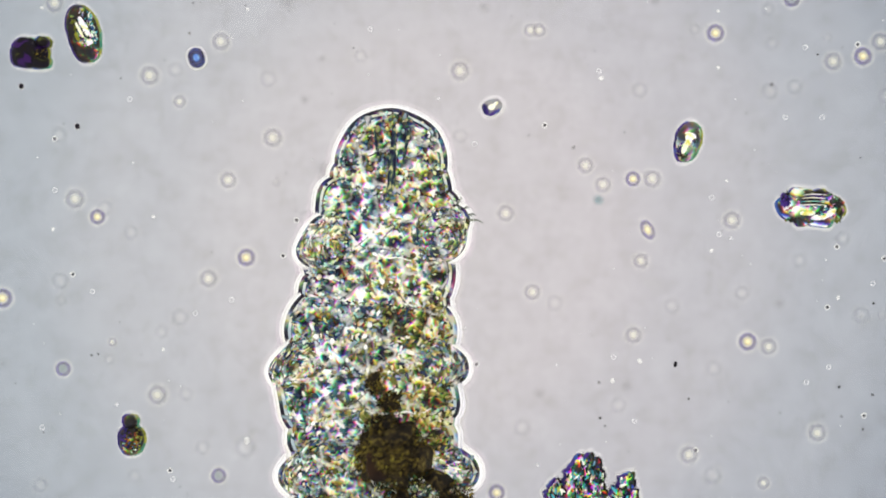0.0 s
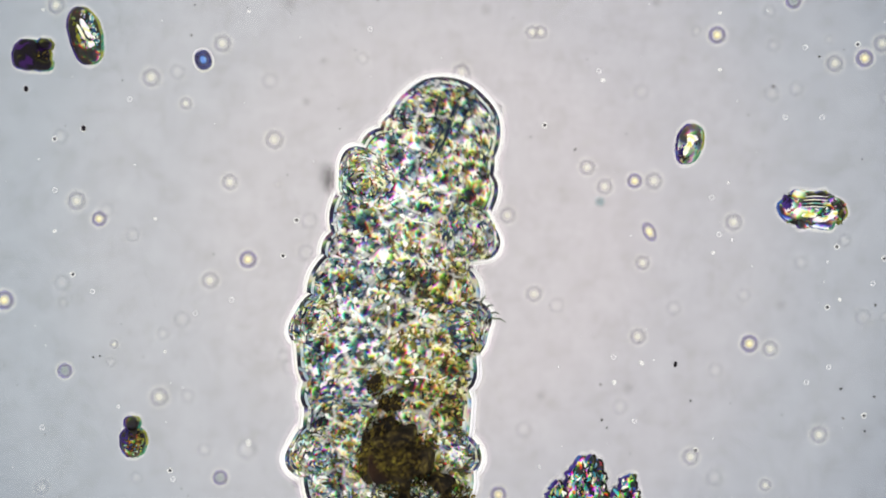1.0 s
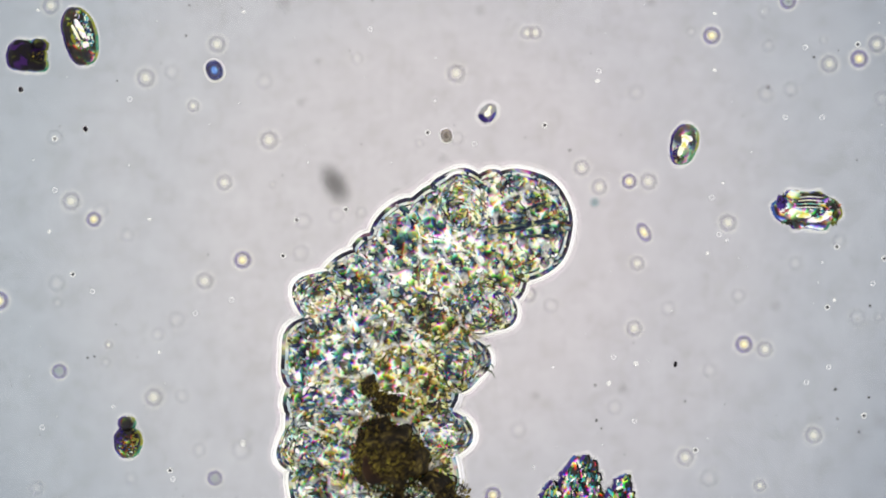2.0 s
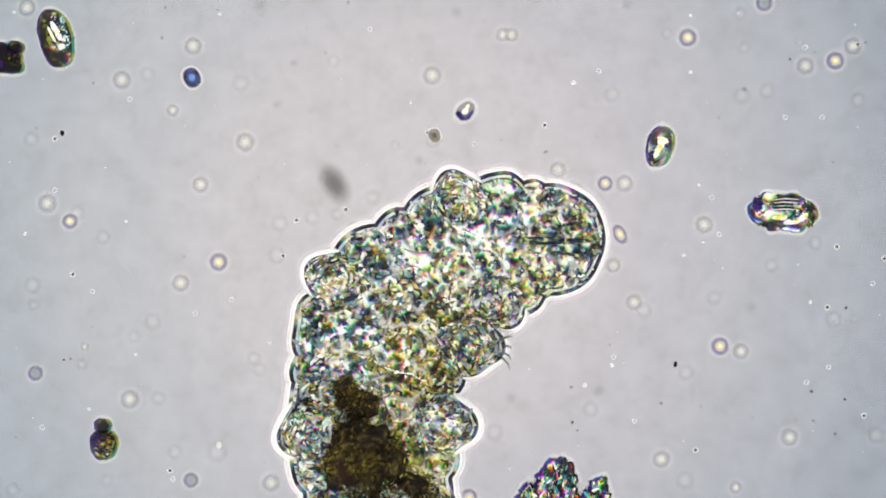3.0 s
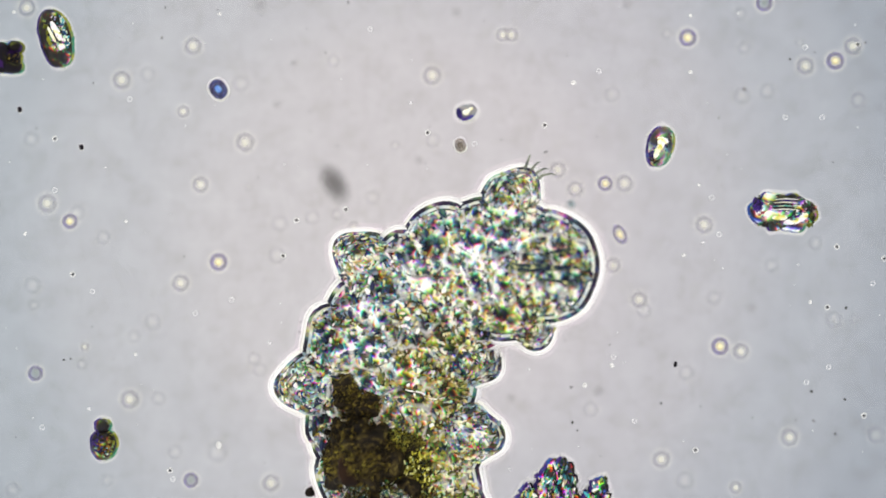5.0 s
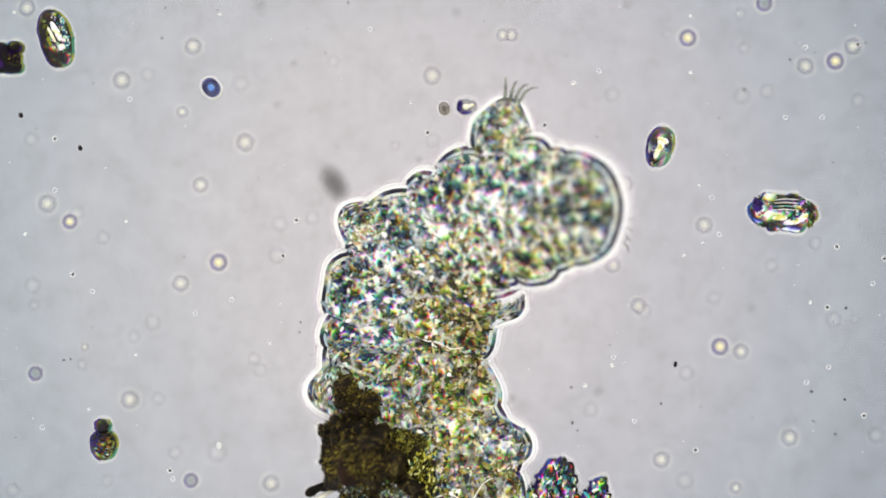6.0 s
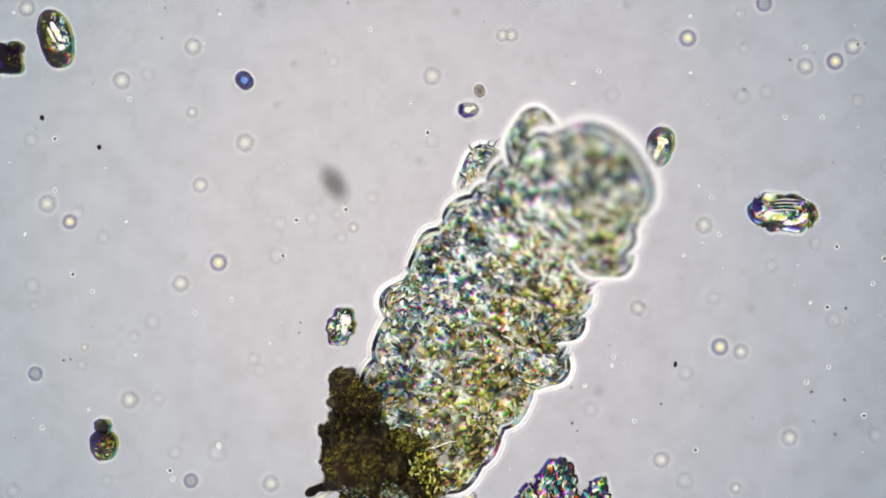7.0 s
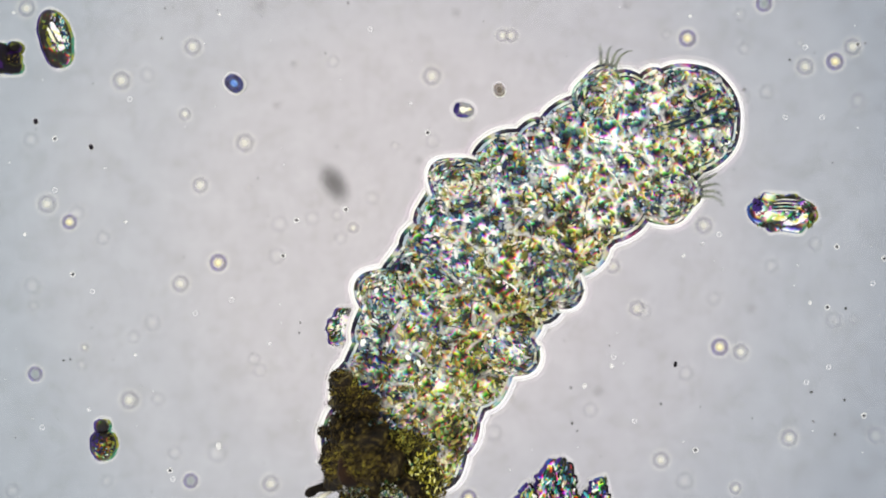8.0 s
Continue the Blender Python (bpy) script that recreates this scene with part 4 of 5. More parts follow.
def crystal_cluster(x, y, spikes, label):
    ob = root("crystal_cluster", spot(x, y), label, "crystals")
    rng = random.Random(int(x))
    for px, py, rx, ry, turn in spikes:
        plan = outline(rx, ry, 2.0, 0.12, 5, px * 90)
        # pale halo shells, then violet and black shells offset as painted edge fringes
        for nm, grow, high, mid, skin in (("slime_coat", 0.010, 0.003, 0.0032, VEIL), ("slime_coat", 0.0075, 0.0035, 0.0036, VEIL), ("slime_coat", 0.005, 0.004, 0.004, VEIL), ("rind", 0.0004, 0.013, 0.014, VIOLET_TINGE), ("rind", 0.0002, 0.012, 0.013, BLACK), ("crystal", -0.0012, 0.016, 0.017, SPIKY)):
            me = skin_dome(nm, plan, grow, high, mid, 48) if skin == VEIL else pillow(nm, plan, grow, high, mid, 0.4, px * 50, 48, 12)
            aside = {VIOLET_TINGE: -0.0038, BLACK: 0.0030}.get(skin, 0.0)
            me.transform(Matrix.Translation((px + aside, py + abs(aside) * 0.4, 0)) @ Matrix.Rotation(radians(turn), 4, "Z"))
            part(nm, me, skin, ob)
        out = []
        for _ in range(int(rx * ry * 60000)):
            q, k = rng.uniform(0, 6.28), math.sqrt(rng.random()) * 0.78
            d = plan(q) * k
            v = Matrix.Rotation(radians(turn), 3, "Z") @ Vector((d * math.cos(q), d * math.sin(q), 0))
            out.append(sized((px + v.x, py + v.y, 0.016 + 0.017 * math.sqrt(max(0.0, 1 - k * k * 0.98))), (rng.uniform(0.0036, 0.0090), rng.uniform(0.0014, 0.0028), 0.0022), rng.gauss(1.5 + radians(turn), 0.45), 0.2))
        tagged(part("shard_crust", cluster("shard_crust", out, ICO2, True, 0.3), GEM, ob), kind="stuff")


crystal_cluster(985, 862, ((-0.016, 0.012, 0.018, 0.036, -24), (0.004, 0.024, 0.013, 0.026, -8), (0.018, 0.012, 0.016, 0.034, 8), (-0.048, -0.010, 0.013, 0.016, 30), (-0.003, -0.026, 0.040, 0.026, 0), (-0.060, -0.022, 0.010, 0.010, 0)), "spiky green and magenta crystal cluster")
crystal_cluster(1055, 872, ((0.003, 0.008, 0.014, 0.020, -24), (-0.012, -0.010, 0.012, 0.014, 10), (0.014, -0.014, 0.009, 0.014, -20)), "small dark green crystal cluster")


# ---- cells drifting in the water or resting on the slide ----
def disc(name, r, z, high, around=32):
    """A thin round lens of film."""
    return pillow(name, outline(r, r, 2.0), 0, high, z, 0, 0, around, 6)


def cell(label, wall, core, coat):
    """A round cell of radius 1 cm: wall, core and a pale film that paints its halo."""
    ob = root("algal_cell", (0, 0, 0), label, "cell", "round cells on the slide")
    part("cell_wall", skin_dome("cell_wall", outline(0.0126, 0.0126, 2.0), 0, 0.0020, 0.0010, 32), wall, ob)
    part("cell_core", skin_dome("cell_core", outline(0.0084, 0.0084, 2.0), 0, 0.0014, 0.0034, 24), core, ob)
    part("slime_coat", skin_dome("slime_coat", outline(0.0162, 0.0162, 2.0), 0, 0.0005, 0.0004, 32), coat, ob)
    return ob


def strew(proto, places):
    first = True
    for x, y, r in places:
        m = Matrix.Translation(spot(x, y)) @ Matrix.Diagonal((r / 10, r / 10, min(r / 10, 1.2), 1))
        if first:
            proto.matrix_basis, first = m, False
        else:
            copy = copy_thing(proto, Matrix.Translation(spot(x, y)))
            copy.scale = (r / 10, r / 10, min(r / 10, 1.2))


strew(cell("round cell with dark violet wall and bright yellow core", WALL_S, CORE_S, HALO_COAT_S),
      ((1217, 67, 14), (1478, 108, 14), (387, 464, 14), (1274, 613, 14), (1071, 325, 12), (124, 392, 12), (830, 880, 13), (-44, 536, 15)))
strew(cell("round cell with dark wall and dull teal core", WALL_S, CORE_T, HALO_COAT_S), ((63, 661, 12), (338, 850, 12), (1352, 6, 13)))
strew(cell("round cell with grey wall and pale core", WALL_M, CORE_M, HALO_COAT_M),
      ((890, 62, 11), (905, 62, 11), (987, 301, 13), (1425, 117, 14), (434, 252, 15), (84, 360, 15), (342, 82, 14), (216, 142, 15), (355, 327, 13), (320, 501, 14), (230, 707, 15), (480, 855, 14),
       (1509, 82, 14), (1246, 398, 14), (1397, 774, 14), (1302, 863, 10), (765, 134, 15), (626, 402, 9), (150, 614, 7), (48, 14, 14), (1170, 813, 14), (1311, 622, 13), (1018, 335, 13), (1105, 325, 14), (846, 386, 13), (893, 525, 13), (1085, 470, 12)))
strew(cell("faint colourless round cell", WALL_F, CORE_F, HALO_COAT_F),
      ((137, 377, 13), (262, 132, 13), (426, 148, 14), (58, 505, 14), (60, 540, 9), (190, 850, 11), (450, 635, 11), (460, 655, 12), (270, 570, 14), (55, 247, 13),
       (145, 645, 9), (237, 595, 11), (183, 420, 12), (495, 395, 14), (553, 385, 13), (440, 331, 7), (490, 452, 14), (310, 800, 12), (385, 800, 17), (590, 108, 11), (280, 705, 12), (22, 867, 12)))
strew(cell("faint colourless round cell", WALL_F, CORE_F, HALO_COAT_F),
      ((1357, 162, 13), (1313, 170, 14), (1083, 168, 13), (933, 545, 13), (1140, 550, 13), (1518, 178, 13), (1415, 75, 8), (1310, 25, 11), (1317, 85, 11), (1264, 527, 12), (1214, 660, 13), (1045, 725, 13),
       (1212, 850, 15), (1475, 566, 14), (1512, 565, 8), (660, 350, 12), (597, 380, 10), (604, 420, 11), (766, 249, 12), (700, 258, 8), (1443, 430, 12), (875, 765, 14), (1365, 470, 12), (1550, 770, 14), (1180, 60, 9)))


oval = cell("oval cell with dark violet wall and bright core", WALL_S, CORE_S, HALO_COAT_M)
oval.matrix_basis = Matrix.Translation(spot(1097, 415)) @ pose(0, 0, 0, 0, 0, 28) @ Matrix.Diagonal((1.05, 1.65, 1.0, 1))
teal = root("algal_cell", spot(1010, 362), "round dull teal cell on the slide", "cell", "round cells on the slide")
part("cell_core", disc("cell_core", 0.0125, 0.0025, 0.0022), soft("teal_cell_core", ((0.12, 0.22, 0.26), (0.16, 0.30, 0.30)), 0.0, 0.0125, 0.42), teal)


def speck(x, y, r, skin, label="tiny dark speck on the slide"):
    ob = new("speck", cluster("speck", [sized((0, 0, r * 0.0006), (r / 1000, r * 0.0008, r * 0.0006), x)], ICO2))
    ob.data.materials.append(skin)
    ob.matrix_basis = Matrix.Translation(spot(x, y))
    return tagged(ob, label, "speck", "specks on the slide")


for x, y, r in ((113, 637, 2.4), (125, 635, 2.2), (165, 147, 1.8), (1170, 714, 2.4), (1013, 748, 3), (1022, 762, 2), (1398, 105, 2.6), (1436, 693, 3.2), (1495, 707, 2.8), (530, 588, 2), (532, 570, 2), (1478, 768, 2.4), (1497, 545, 3)):
    speck(x, y, r, DARK_SPECK)
for x, y, r in ((25, 22, 3.5), (389, 25, 3.5), (223, 392, 3.6), (1222, 28, 3.5), (1237, 328, 3), (388, 788, 7), (1434, 535, 4), (1015, 147, 5), (1222, 128, 4), (45, 414, 4), (240, 627, 3.5), (1210, 452, 4), (1083, 647, 5), (1035, 682, 5)):
    speck(x, y, r, PALE_SPECK, "tiny bright speck on the slide")
for x, y, r in ((460, 10, 17), (808, 22, 13), (1060, 692, 12), (905, 705, 11), (742, 284, 11), (490, 185, 10), (1110, 8, 11), (520, 112, 8), (1330, 545, 13)):
    ob = new("smear", disc("smear", 0.010, 0.0006, 0.0005))
    ob.data.materials.append(SMEAR)
    ob.matrix_basis = Matrix.Translation(spot(x, y)) @ Matrix.Diagonal((r / 8, r / 8, 1, 1))
    tagged(ob, "faint brownish smear on the glass", "smear", "smears on the glass")


# ---- fine sediment, too small and too many to count ----
def sediment(name, count, seed, skin, label):
    rng = random.Random(seed)
    flecks = []
    for _ in range(count):
        size = rng.uniform(0.0009, 0.0021) * (2.2 if rng.random() < 0.12 else 1.0)
        flecks.append(sized((rng.uniform(-0.86, 0.86), rng.uniform(-0.50, 0.50), 0.0010), (size, size * rng.uniform(0.5, 1.0), 0.0008), rng.uniform(0, 3)))
    ob = new(name, cluster(name, flecks, ICO1))
    ob.data.materials.append(skin)
    tagged(ob, label, "sediment", kind="stuff")


sediment("pale_sediment", 120, 3, DUST_RING, "fine pale sediment strewn over the slide")
sediment("dark_sediment", 120, 4, DIM_SPECK, "fine dark sediment strewn over the slide")


# ---- drifting cells ----
def drifter(name, r, wall, core, label):
    ob = root(name, (0, 0, 0), label, "cell", "drifting cells")
    k = r / 10
    part("cell_wall", pillow("cell_wall", outline(0.0082 * k, 0.010 * k), 0, 0.003 * k, 0.003 * k + 0.0005, 0, 0, 32, 8), wall, ob)
    part("cell_core", pillow("cell_core", outline(0.0036 * k, 0.0046 * k), 0, 0.0015 * k, 0.0052 * k, 0, 0, 24, 6), core, ob)
    # outer disc painted pale for the cell's halo
    part("slime_coat", pillow("slime_coat", outline(0.0108 * k, 0.0125 * k), 0, 0.0008, 0.001, 0, 0, 32, 6), HALO_COAT, ob)
    return ob


blue_cell = drifter("blue_cell", 18, BLUE, BLUE_CORE, "oval blue cell drifting in the water")
black_dot = drifter("dark_bead", 5, BLACK, BLACK, "tiny black bead drifting in the water")
second_dot = drifter("dark_bead", 5, BLACK, BLACK, "tiny black bead drifting in the water")
pale_dot = cell("faint pale cell drifting in the water", WALL_M, CORE_M, HALO_COAT_M)
grey_ring = cell("pale round cell drifting in the water", WALL_M, CORE_M, HALO_COAT_M)
grey_ring.scale = (1.3, 1.3, 1.0)
brown_cell = drifter("brown_cell", 12, DULL, DULL, "dull brown cell drifting in the water")


# ---- dust on the eyepiece, laid at slide level and moved with the camera to fit its view ----
def dust(r, strong):
    ob = root("dust_grain", (0, 0, 0), "tiny dust grain with a pale ring on the lens", "dust", "dust on the lens")
    # the grain's diffraction ring, built as a pale hoop
    part("ring", ring("ring", r * 0.00085, r * 0.00022, 0.0004, 20, 6), PALE_SPECK if strong else DUST_RING, ob)
    if strong:
        part("grain", pillow("grain", outline(r * 0.0005, r * 0.0005), 0, 0.0006, 0.0008, 0, 0, 16, 6), DUST_DARK, ob)
    return ob


DUST = [(dust(5.0, True), x, y) for x, y in ((129, 486), (525, 390), (501, 453), (843, 645), (1231, 797), (1529, 736), (964, 222), (757, 235), (301, 833), (1481, 437), (1565, 458), (612, 371), (97, 246), (1518, 79), (1464, 544))]
DUST += [(dust(4.6, False), x, y) for x, y in ((164, 516), (410, 531), (346, 555), (75, 757), (306, 848), (97, 337), (230, 176), (1390, 208), (1273, 415), (1467, 650), (1086, 632), (1427, 677), (1455, 208), (1060, 126), (655, 52), (840, 255), (1123, 745), (1545, 502), (1260, 350), (1425, 84))]
smudge = new("lens_smudge", disc("lens_smudge", 0.010, 0.003, 0.0025, 40))
smudge.scale = (3.0, 5.2, 1)
smudge.data.materials.append(SMUDGE)
tagged(smudge, "soft grey oval smudge on the lens", "smudge")
fleck = new("lens_fleck", cluster("lens_fleck", [sized((0, 0, 0.003), (0.0035, 0.0055, 0.002), -0.2)], ICO2))
fleck.data.materials.append(BLACK)
tagged(fleck, "black lens fleck with pale rim", "dust")
DUST += [(fleck, 1195, 645)]


# ---- how things move ----
PATH = {}


def along(points, s):
    """The place and heading at s metres behind the head's tip, on a smooth line through the points."""
    pts = [Vector(p) for p in points]
    fine = []
    for i in range(len(pts) - 1):
        p0, p1, p2, p3 = pts[max(i - 1, 0)], pts[i], pts[i + 1], pts[min(i + 2, len(pts) - 1)]
        for k in range(12):
            u = k / 12
            fine.append(0.5 * (2 * p1 + (p2 - p0) * u + (2 * p0 - 5 * p1 + 4 * p2 - p3) * u * u + (3 * p1 - p0 - 3 * p2 + p3) * u ** 3))
    fine.append(pts[-1])
    run, where = 0.0, []
    for a, b in zip(fine, fine[1:]):
        where.append((run, a, b))
        run += (b - a).length
    def at(q):
        q = max(0.0, q)
        for start, a, b in where:
            if q <= start + (b - a).length:
                return a + (b - a) * ((q - start) / max((b - a).length, 1e-6))
        a, b = where[-1][1:]
        return b + (b - a).normalized() * (q - run)
    return at(s), (at(s - 0.05) - at(s + 0.05)) if s > 0.05 else (at(0.0) - at(s + 0.06))


def crawl(t, stretch, lift, spine, **paws):
    """The animal at t seconds: its midline from the head's tip backwards, how far it is stretched, how high the head is
    lifted, and its legs (x, y, heading clockwise from up). At first its rear is raised to cover the debris in the
    camera's view, then let down.
    """
    line = [seen(t, x, y, MID) for x, y in spine]
    line = [Vector((p.x, p.y)) for p in line]
    eye = Vector(drift(t))

    def raised(q):
        over = (0.018 if t < 1.75 else max(0.0, 0.005 - 0.008 * (t - 2.8))) * min(1.0, max(0.0, (q - 0.35) / 0.12))
        return over + lift * max(0.0, 1 - q / 0.62) ** 1.6
    for piece, s in pieces:
        p, d = along(line, s * stretch)
        up = raised(s)
        tip = math.degrees(math.atan((raised(s - 0.03) - raised(s + 0.03)) / (0.06 * stretch))) if lift else 0.0
        p = eye + (p - eye) * (1 - up / HIGH)
        PATH.setdefault(piece, []).append((t, pose(0, 0, 0, 0, 0, math.degrees(math.atan2(-d.x, d.y))) @ pose(0, 0, 0, tip)))
        PATH[piece][-1][1].translation = (p.x - BASE.x, p.y - BASE.y, up)
    for key, (x, y, heading, *out) in paws.items():
        p = seen(t, x, y, 0.07)
        z = (0.014 if t < 1.75 or 2.7 < t < 3.3 or (t > 7.6 and key[1] == "2") else 0.003) + lift * {"1": 0.45, "2": 0.10}.get(key[1], 0.0)
        leg, claws = legs[key[1:]]
        PATH.setdefault(leg, []).append((t, pose(p.x - BASE.x, p.y - BASE.y, z, 0, 0, -heading)))
        for c in claws:
            PATH.setdefault(c, []).append((t, pose(0, -0.058 * (1 - (out[0] if out else 0)), 0)))


def motions():
    crawl(0.0, 1.0, 0.0, ((690, 195), (690, 350), (661, 540), (651, 690), (666, 860), (668, 1150)), p1l=(582, 432, -110), p1r=(778, 412, 50, 0.6), p2l=(539, 655, -95), p2r=(765, 650, 95), p3l=(560, 840, -95), p3r=(780, 835, 95))
    crawl(0.5, 1.0, 0.0, ((718, 140), (708, 300), (695, 450), (692, 600), (701, 715), (694, 850), (690, 1150)), p1l=(602, 342, -80), p1r=(800, 395, 110), p2l=(592, 570, -100), p2r=(812, 572, 80), p3l=(598, 800, -110), p3r=(800, 800, 110))
    crawl(0.8, 1.0, 0.0, ((748, 102), (755, 250), (715, 430), (700, 580), (697, 680), (690, 820), (690, 1150)), p1l=(642, 345, -90), p1r=(840, 335, 40, 0.7), p2l=(585, 550, -95), p2r=(800, 580, 95), p3l=(592, 805, -110), p3r=(790, 800, 110))
    crawl(1.0, 1.0, 0.0, ((818, 146), (766, 286), (711, 422), (694, 540), (682, 660), (687, 800), (690, 1150)), p1l=(648, 315, -30), p1r=(828, 415, 120), p2l=(572, 572, -110), p2r=(812, 585, 55, 0.7), p3l=(570, 800, -110), p3r=(785, 800, 110))
    crawl(1.2, 0.95, 0.0, ((915, 270), (810, 350), (730, 440), (678, 540), (650, 640), (655, 760), (665, 860), (670, 1150)), p1l=(672, 355, -50), p1r=(835, 460, 125), p2l=(562, 548, -95), p2r=(785, 625, 110), p3l=(552, 800, -110), p3r=(775, 790, 110))
    crawl(1.5, 0.93, 0.0, ((966, 377), (849, 397), (736, 451), (666, 541), (644, 650), (645, 760), (664, 870), (680, 1150)), p1l=(750, 372, -30), p1r=(870, 525, 140), p2l=(562, 552, -75), p2r=(768, 645, 100), p3l=(546, 810, -120), p3r=(770, 770, 90))
    crawl(1.7, 0.93, 0.0, ((985, 372), (865, 400), (755, 460), (688, 550), (652, 650), (650, 770), (665, 880), (680, 1150)), p1l=(780, 362, -20), p1r=(845, 535, 120), p2l=(565, 548, -65), p2r=(800, 640, 80, 0.7), p3l=(548, 800, -120), p3r=(765, 770, 90))
    crawl(2.8, 0.95, 0.0, ((1038, 440), (920, 440), (800, 472), (704, 545), (658, 640), (650, 740), (660, 860), (690, 1150)), p1l=(885, 395, 0, 0.9), p1r=(915, 562, 110, 0.5), p2l=(600, 500, -60), p2r=(780, 650, 100), p3l=(555, 770, -110), p3r=(785, 760, 95))
    crawl(3.0, 0.93, 0.0, ((1062, 425), (935, 427), (800, 462), (705, 540), (665, 650), (660, 760), (670, 880), (700, 1150)), p1l=(812, 358, -20), p1r=(878, 530, 140), p2l=(598, 500, -60), p2r=(830, 612, 95, 0.7), p3l=(555, 762, -110), p3r=(778, 752, 95))
    crawl(3.2, 0.93, 0.0, ((1078, 465), (950, 450), (812, 472), (715, 542), (670, 648), (662, 760), (672, 880), (700, 1150)), p1l=(830, 370, -20), p1r=(900, 560, 150), p2l=(600, 495, -60), p2r=(820, 640, 115), p3l=(552, 745, -105), p3r=(800, 770, 95))
    crawl(3.5, 0.9, 0.0, ((1056, 528), (946, 503), (836, 490), (732, 543), (662, 642), (676, 760), (705, 880), (720, 1150)), p1l=(885, 393, 20), p1r=(925, 600, 160), p2l=(622, 492, -60), p2r=(818, 688, 110), p3l=(547, 695, -95, 0.3), p3r=(806, 830, 100))
    crawl(4.0, 0.88, 0.0, ((1036, 526), (928, 492), (812, 474), (700, 540), (645, 648), (668, 760), (705, 880), (730, 1150)), p1l=(925, 385, 55, 1), p1r=(912, 588, 165), p2l=(622, 460, -60), p2r=(812, 672, 110), p3l=(543, 690, -95), p3r=(818, 825, 100))
    crawl(4.5, 0.9, 0.1, ((1111, 476), (992, 483), (862, 484), (745, 550), (688, 658), (692, 760), (732, 880), (750, 1150)), p1l=(880, 375, 0), p1r=(960, 580, 160), p2l=(660, 466, -50), p2r=(822, 668, 100), p3l=(578, 764, -110), p3r=(845, 830, 100))
    crawl(4.7, 0.85, 0.13, ((1044, 490), (930, 490), (820, 494), (734, 568), (685, 660), (692, 770), (712, 880), (730, 1150)), p1l=(925, 350, 50, 1), p1r=(940, 575, 165), p2l=(650, 462, -50), p2r=(825, 640, 110), p3l=(548, 670, -95), p3r=(820, 760, 100))
    crawl(5.25, 0.88, 0.09, ((1068, 440), (950, 450), (832, 470), (742, 545), (692, 650), (694, 765), (735, 880), (765, 1150)), p1l=(872, 352, 20, 0.4), p1r=(935, 552, 158), p2l=(642, 464, -55), p2r=(825, 635, 110), p3l=(556, 705, -100), p3r=(838, 790, 95))
    crawl(5.8, 0.9, 0.13, ((1072, 402), (955, 411), (836, 442), (740, 525), (705, 640), (712, 760), (765, 880), (800, 1150)), p1l=(822, 335, 0), p1r=(922, 528, 150), p2l=(612, 450, -60), p2r=(825, 630, 110), p3l=(571, 750, -110), p3r=(864, 814, 90))
    crawl(6.0, 0.93, 0.27, ((1124, 358), (1008, 370), (868, 388), (760, 472), (716, 600), (738, 720), (795, 850), (830, 1150)), p1l=(887, 236, 18, 1), p1r=(1022, 398, 98, 1), p2l=(657, 408, -55), p2r=(866, 525, 110), p3l=(612, 690, -95), p3r=(874, 792, 90))
    crawl(6.2, 0.9, 0.31, ((1122, 336), (1012, 362), (900, 398), (813, 485), (763, 592), (744, 712), (766, 850), (790, 1150)), p1l=(852, 294, 10), p1r=(962, 436, 150), p2l=(706, 410, -50), p2r=(895, 556, 115), p3l=(612, 588, -90), p3r=(850, 715, 100))
    crawl(6.4, 0.86, 0.34, ((1200, 395), (1075, 385), (950, 408), (842, 462), (764, 576), (724, 706), (736, 850), (750, 1150)), p1l=(937, 290, 10), p1r=(1110, 450, 90, 0.8), p2l=(802, 290, 22, 1), p2r=(894, 585, 120), p3l=(634, 535, -70), p3r=(850, 690, 110))
    crawl(6.5, 0.83, 0.33, ((1208, 408), (1088, 400), (946, 406), (836, 478), (762, 590), (722, 710), (714, 850), (725, 1150)), p1l=(955, 302, 10), p1r=(1150, 425, 78, 1), p2l=(838, 296, 35, 0.8), p2r=(926, 552, 120), p3l=(648, 545, -70), p3r=(838, 650, 115))
    crawl(6.8, 0.74, 0.46, ((1150, 325), (1040, 358), (922, 405), (858, 500), (800, 620), (738, 740), (686, 850), (590, 1100)), p1l=(938, 240, 5, 0.9), p1r=(1022, 448, 140), p2l=(822, 340, -30), p2r=(975, 520, 120), p3l=(720, 515, -75), p3r=(924, 608, 115))
    crawl(7.0, 0.76, 0.42, ((1142, 234), (1062, 312), (966, 398), (878, 510), (817, 626), (758, 735), (705, 850), (680, 1080)), p1l=(944, 256, 0), p1r=(1060, 440, 130), p2l=(864, 320, -10, 0.6), p2r=(975, 556, 120), p3l=(738, 545, -75), p3r=(945, 635, 115))
    crawl(7.2, 0.86, 0.29, ((1214, 172), (1116, 250), (1022, 334), (930, 440), (852, 560), (785, 685), (715, 800), (690, 900), (670, 1080)), p1l=(975, 225, -10), p1r=(1168, 325, 110, 0.8), p2l=(820, 338, -50), p2r=(1012, 505, 115), p3l=(730, 520, -75), p3r=(940, 640, 115))
    crawl(7.5, 0.94, 0.15, ((1187, 106), (1099, 203), (1001, 304), (926, 418), (862, 538), (787, 661), (717, 776), (690, 890), (670, 1080)), p1l=(996, 178, -40), p1r=(1112, 338, 110), p2l=(833, 348, -60), p2r=(1045, 475, 80, 1), p3l=(750, 505, -70), p3r=(940, 640, 125))
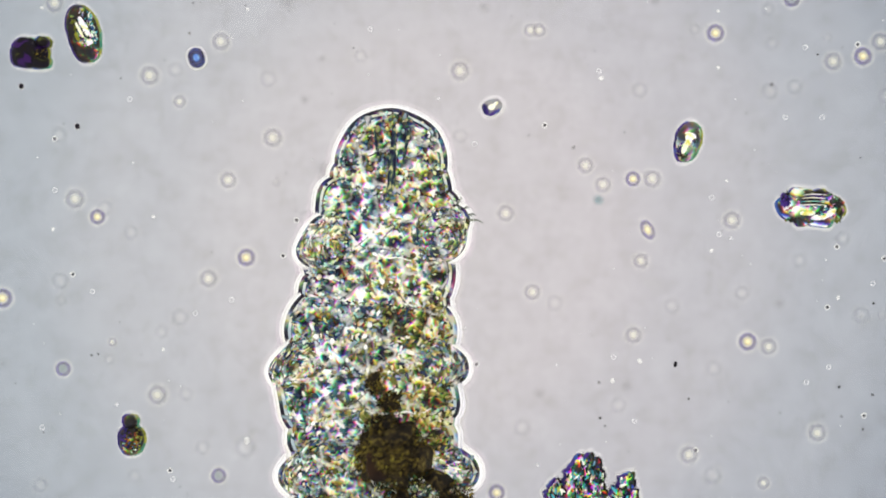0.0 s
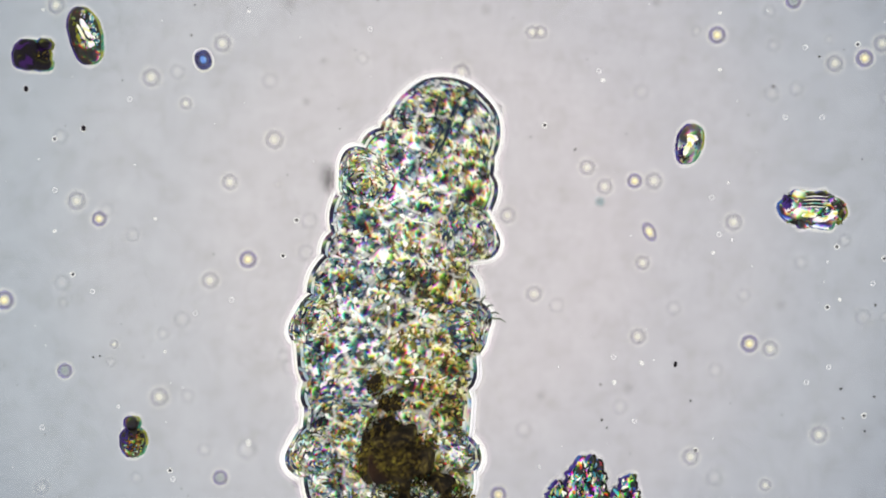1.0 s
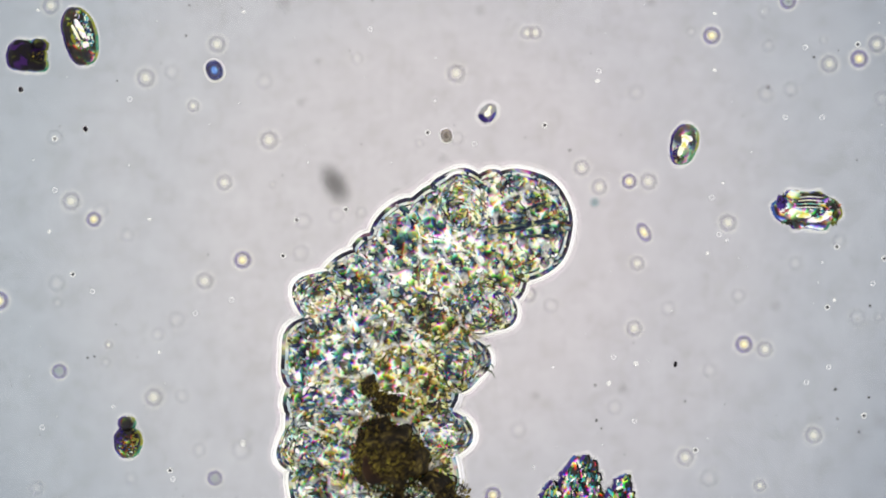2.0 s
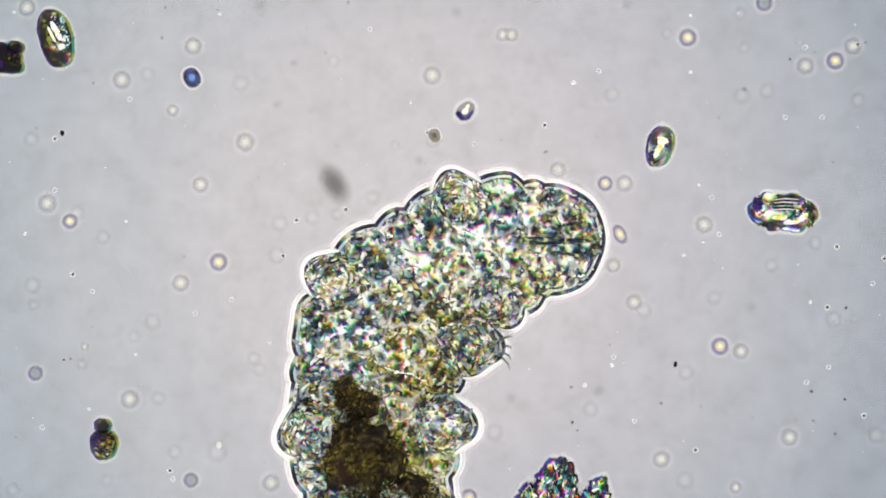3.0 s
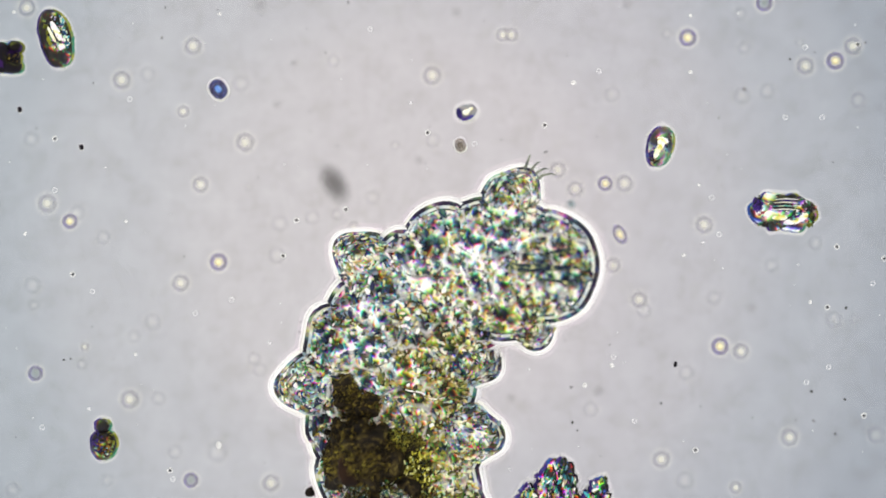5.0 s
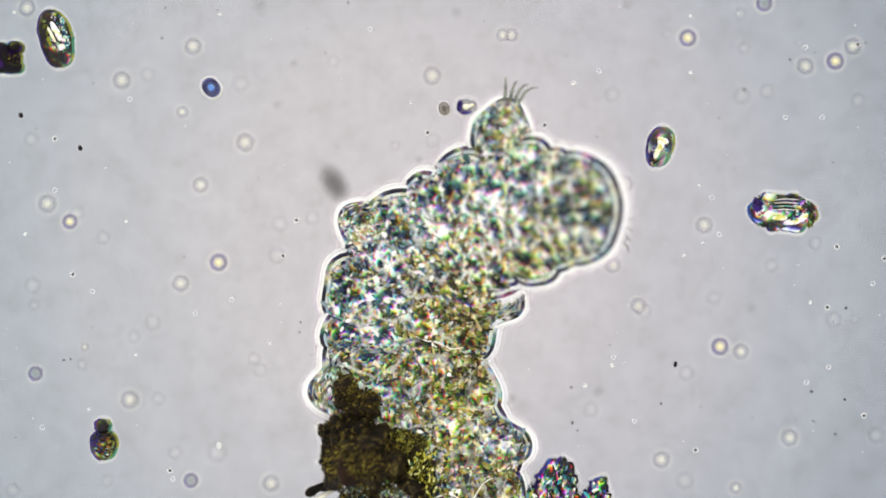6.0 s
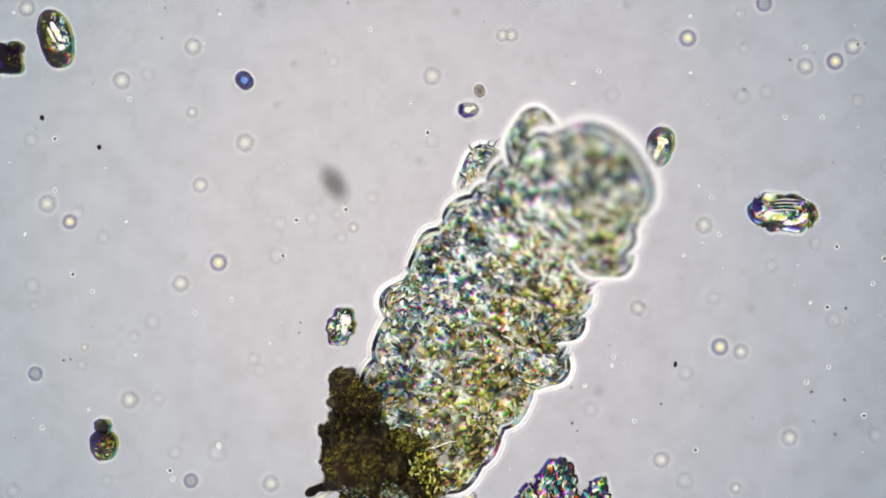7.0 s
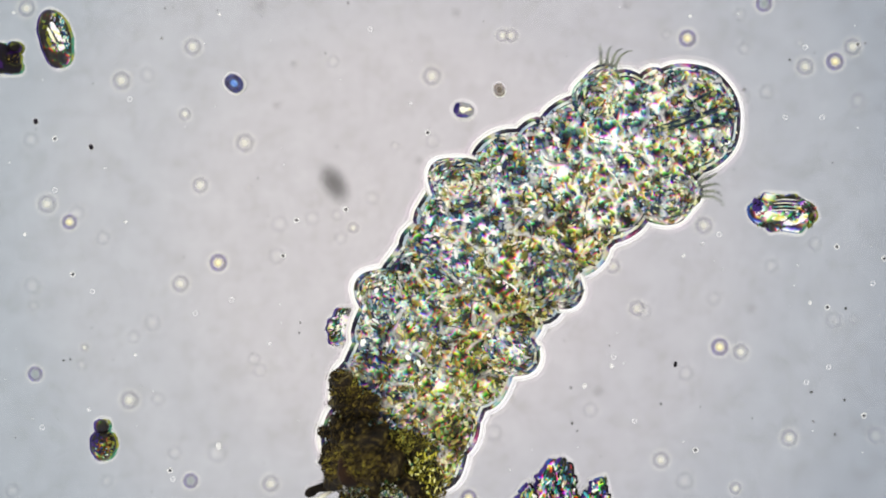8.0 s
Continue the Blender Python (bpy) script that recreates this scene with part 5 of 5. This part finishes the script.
    crawl(7.7, 1.0, 0.051, ((1300, 165), (1180, 228), (1064, 304), (956, 394), (870, 494), (790, 614), (722, 740), (686, 860), (670, 1050)), p1l=(1003, 212, -40), p1r=(1128, 360, 130), p2l=(858, 305, -50), p2r=(1042, 452, 110), p3l=(716, 488, -60), p3r=(888, 622, 125))
    crawl(8.0, 1.0, 0.0, ((1303, 178), (1177, 227), (1068, 290), (953, 364), (860, 463), (783, 590), (722, 712), (690, 830), (670, 1050)), p1l=(1066, 172, 12, 1), p1r=(1185, 345, 80, 1), p2l=(815, 332, -50), p2r=(975, 495, 130), p3l=(690, 530, -60), p3r=(892, 615, 120))
    for piece, rows in PATH.items():
        walk(piece, rows)

    def float_by(ob, rows, spin=0.0):
        walk(ob, [(t, Matrix.Translation(spot(x, y)) @ pose(0, 0, 0, 0, 0, 15 + spin * t)) for t, x, y in rows])

    float_by(blue_cell, ((0, 299, 111), (0.5, 300, 107), (1, 308, 111), (1.5, 335, 123), (3, 340, 138), (3.5, 380, 149), (4, 372, 147), (4.5, 387, 156), (5.8, 380, 159), (6, 374, 155), (6.5, 415, 144), (7, 433, 142), (7.5, 419, 131), (8, 415, 147)), 4)
    float_by(black_dot, ((0, -11, 161), (0.5, -9, 162), (1.5, -4, 162), (3, -10, 168), (3.5, 13, 173), (4, 12, 176), (4.5, 25, 188), (5.8, 38, 201), (6, 37, 204), (6.5, 57, 202), (7, 75, 208), (7.5, 67, 208), (8, 64, 214)))
    float_by(second_dot, ((0, 88, 232), (0.5, 90, 231), (1, 96, 232), (1.5, 108, 232), (3, 110, 236), (3.5, 133, 245), (4, 130, 248), (4.5, 145, 257), (6, 142, 262), (6.5, 159, 253), (7, 176, 260), (7.5, 167, 256), (8, 162, 259)))
    float_by(pale_dot, ((0, 269, 188), (0.5, 274, 187), (1, 277, 188), (1.5, 294, 189), (3, 306, 196), (3.5, 322, 194), (4, 320, 191), (4.5, 325, 196), (6, 323, 198), (6.5, 332, 194), (7, 340, 198), (7.5, 329, 196), (8, 328, 201)))
    float_by(brown_cell, ((0, 650, 222), (1.2, 684, 193), (1.5, 712, 223), (2.8, 768, 250), (3, 769, 240), (3.5, 819, 270), (4, 822, 266), (4.5, 831, 260), (5.8, 781, 236), (6, 786, 192), (6.5, 815, 175), (7, 849, 160), (7.5, 846, 151), (8, 884, 158)))
    float_by(grey_ring, ((0, 1072, 601), (1.5, 1078, 599), (2.8, 1105, 542), (3, 1122, 535), (3.5, 1134, 530), (4.5, 1132, 527), (5.8, 1130, 540), (8, 1128, 545)))
    walk(chip, [(t, Matrix.Translation(spot(x, y)) @ pose(0, 0, 0, 0, 0, turn)) for t, x, y, turn in ((0, 822, 198, 22), (0.5, 822, 201, 40), (1.5, 820, 207, 50), (3, 824, 197, 45), (4, 824, 202, 42), (4.5, 824, 200, 25), (5.8, 829, 194, 2), (6, 826, 189, -4), (6.5, 830, 191, 2), (7, 829, 194, 0), (8, 821, 194, -12))])
    here = fitted_clump.matrix_basis.translation.copy()
    walk(fitted_clump, [(t, Matrix.Translation(here + Vector((dx, dy, 0)))) for t, dx, dy in ((0, -0.075, -0.030), (1.7, -0.075, -0.026), (2.8, -0.045, -0.014), (3.6, -0.035, -0.008), (4.4, -0.010, 0), (5.8, 0.012, 0), (8, 0.014, 0))])
    for ob, x, y in DUST:
        walk(ob, [(t, Matrix.Translation(seen(t, x, y, 0.0))) for t, _, _ in STAGE])
    walk(smudge, [(t, Matrix.Translation(seen(t, 592, 325)) @ pose(0, 0, 0, 0, 0, 30)) for t, _, _ in STAGE])


motions()
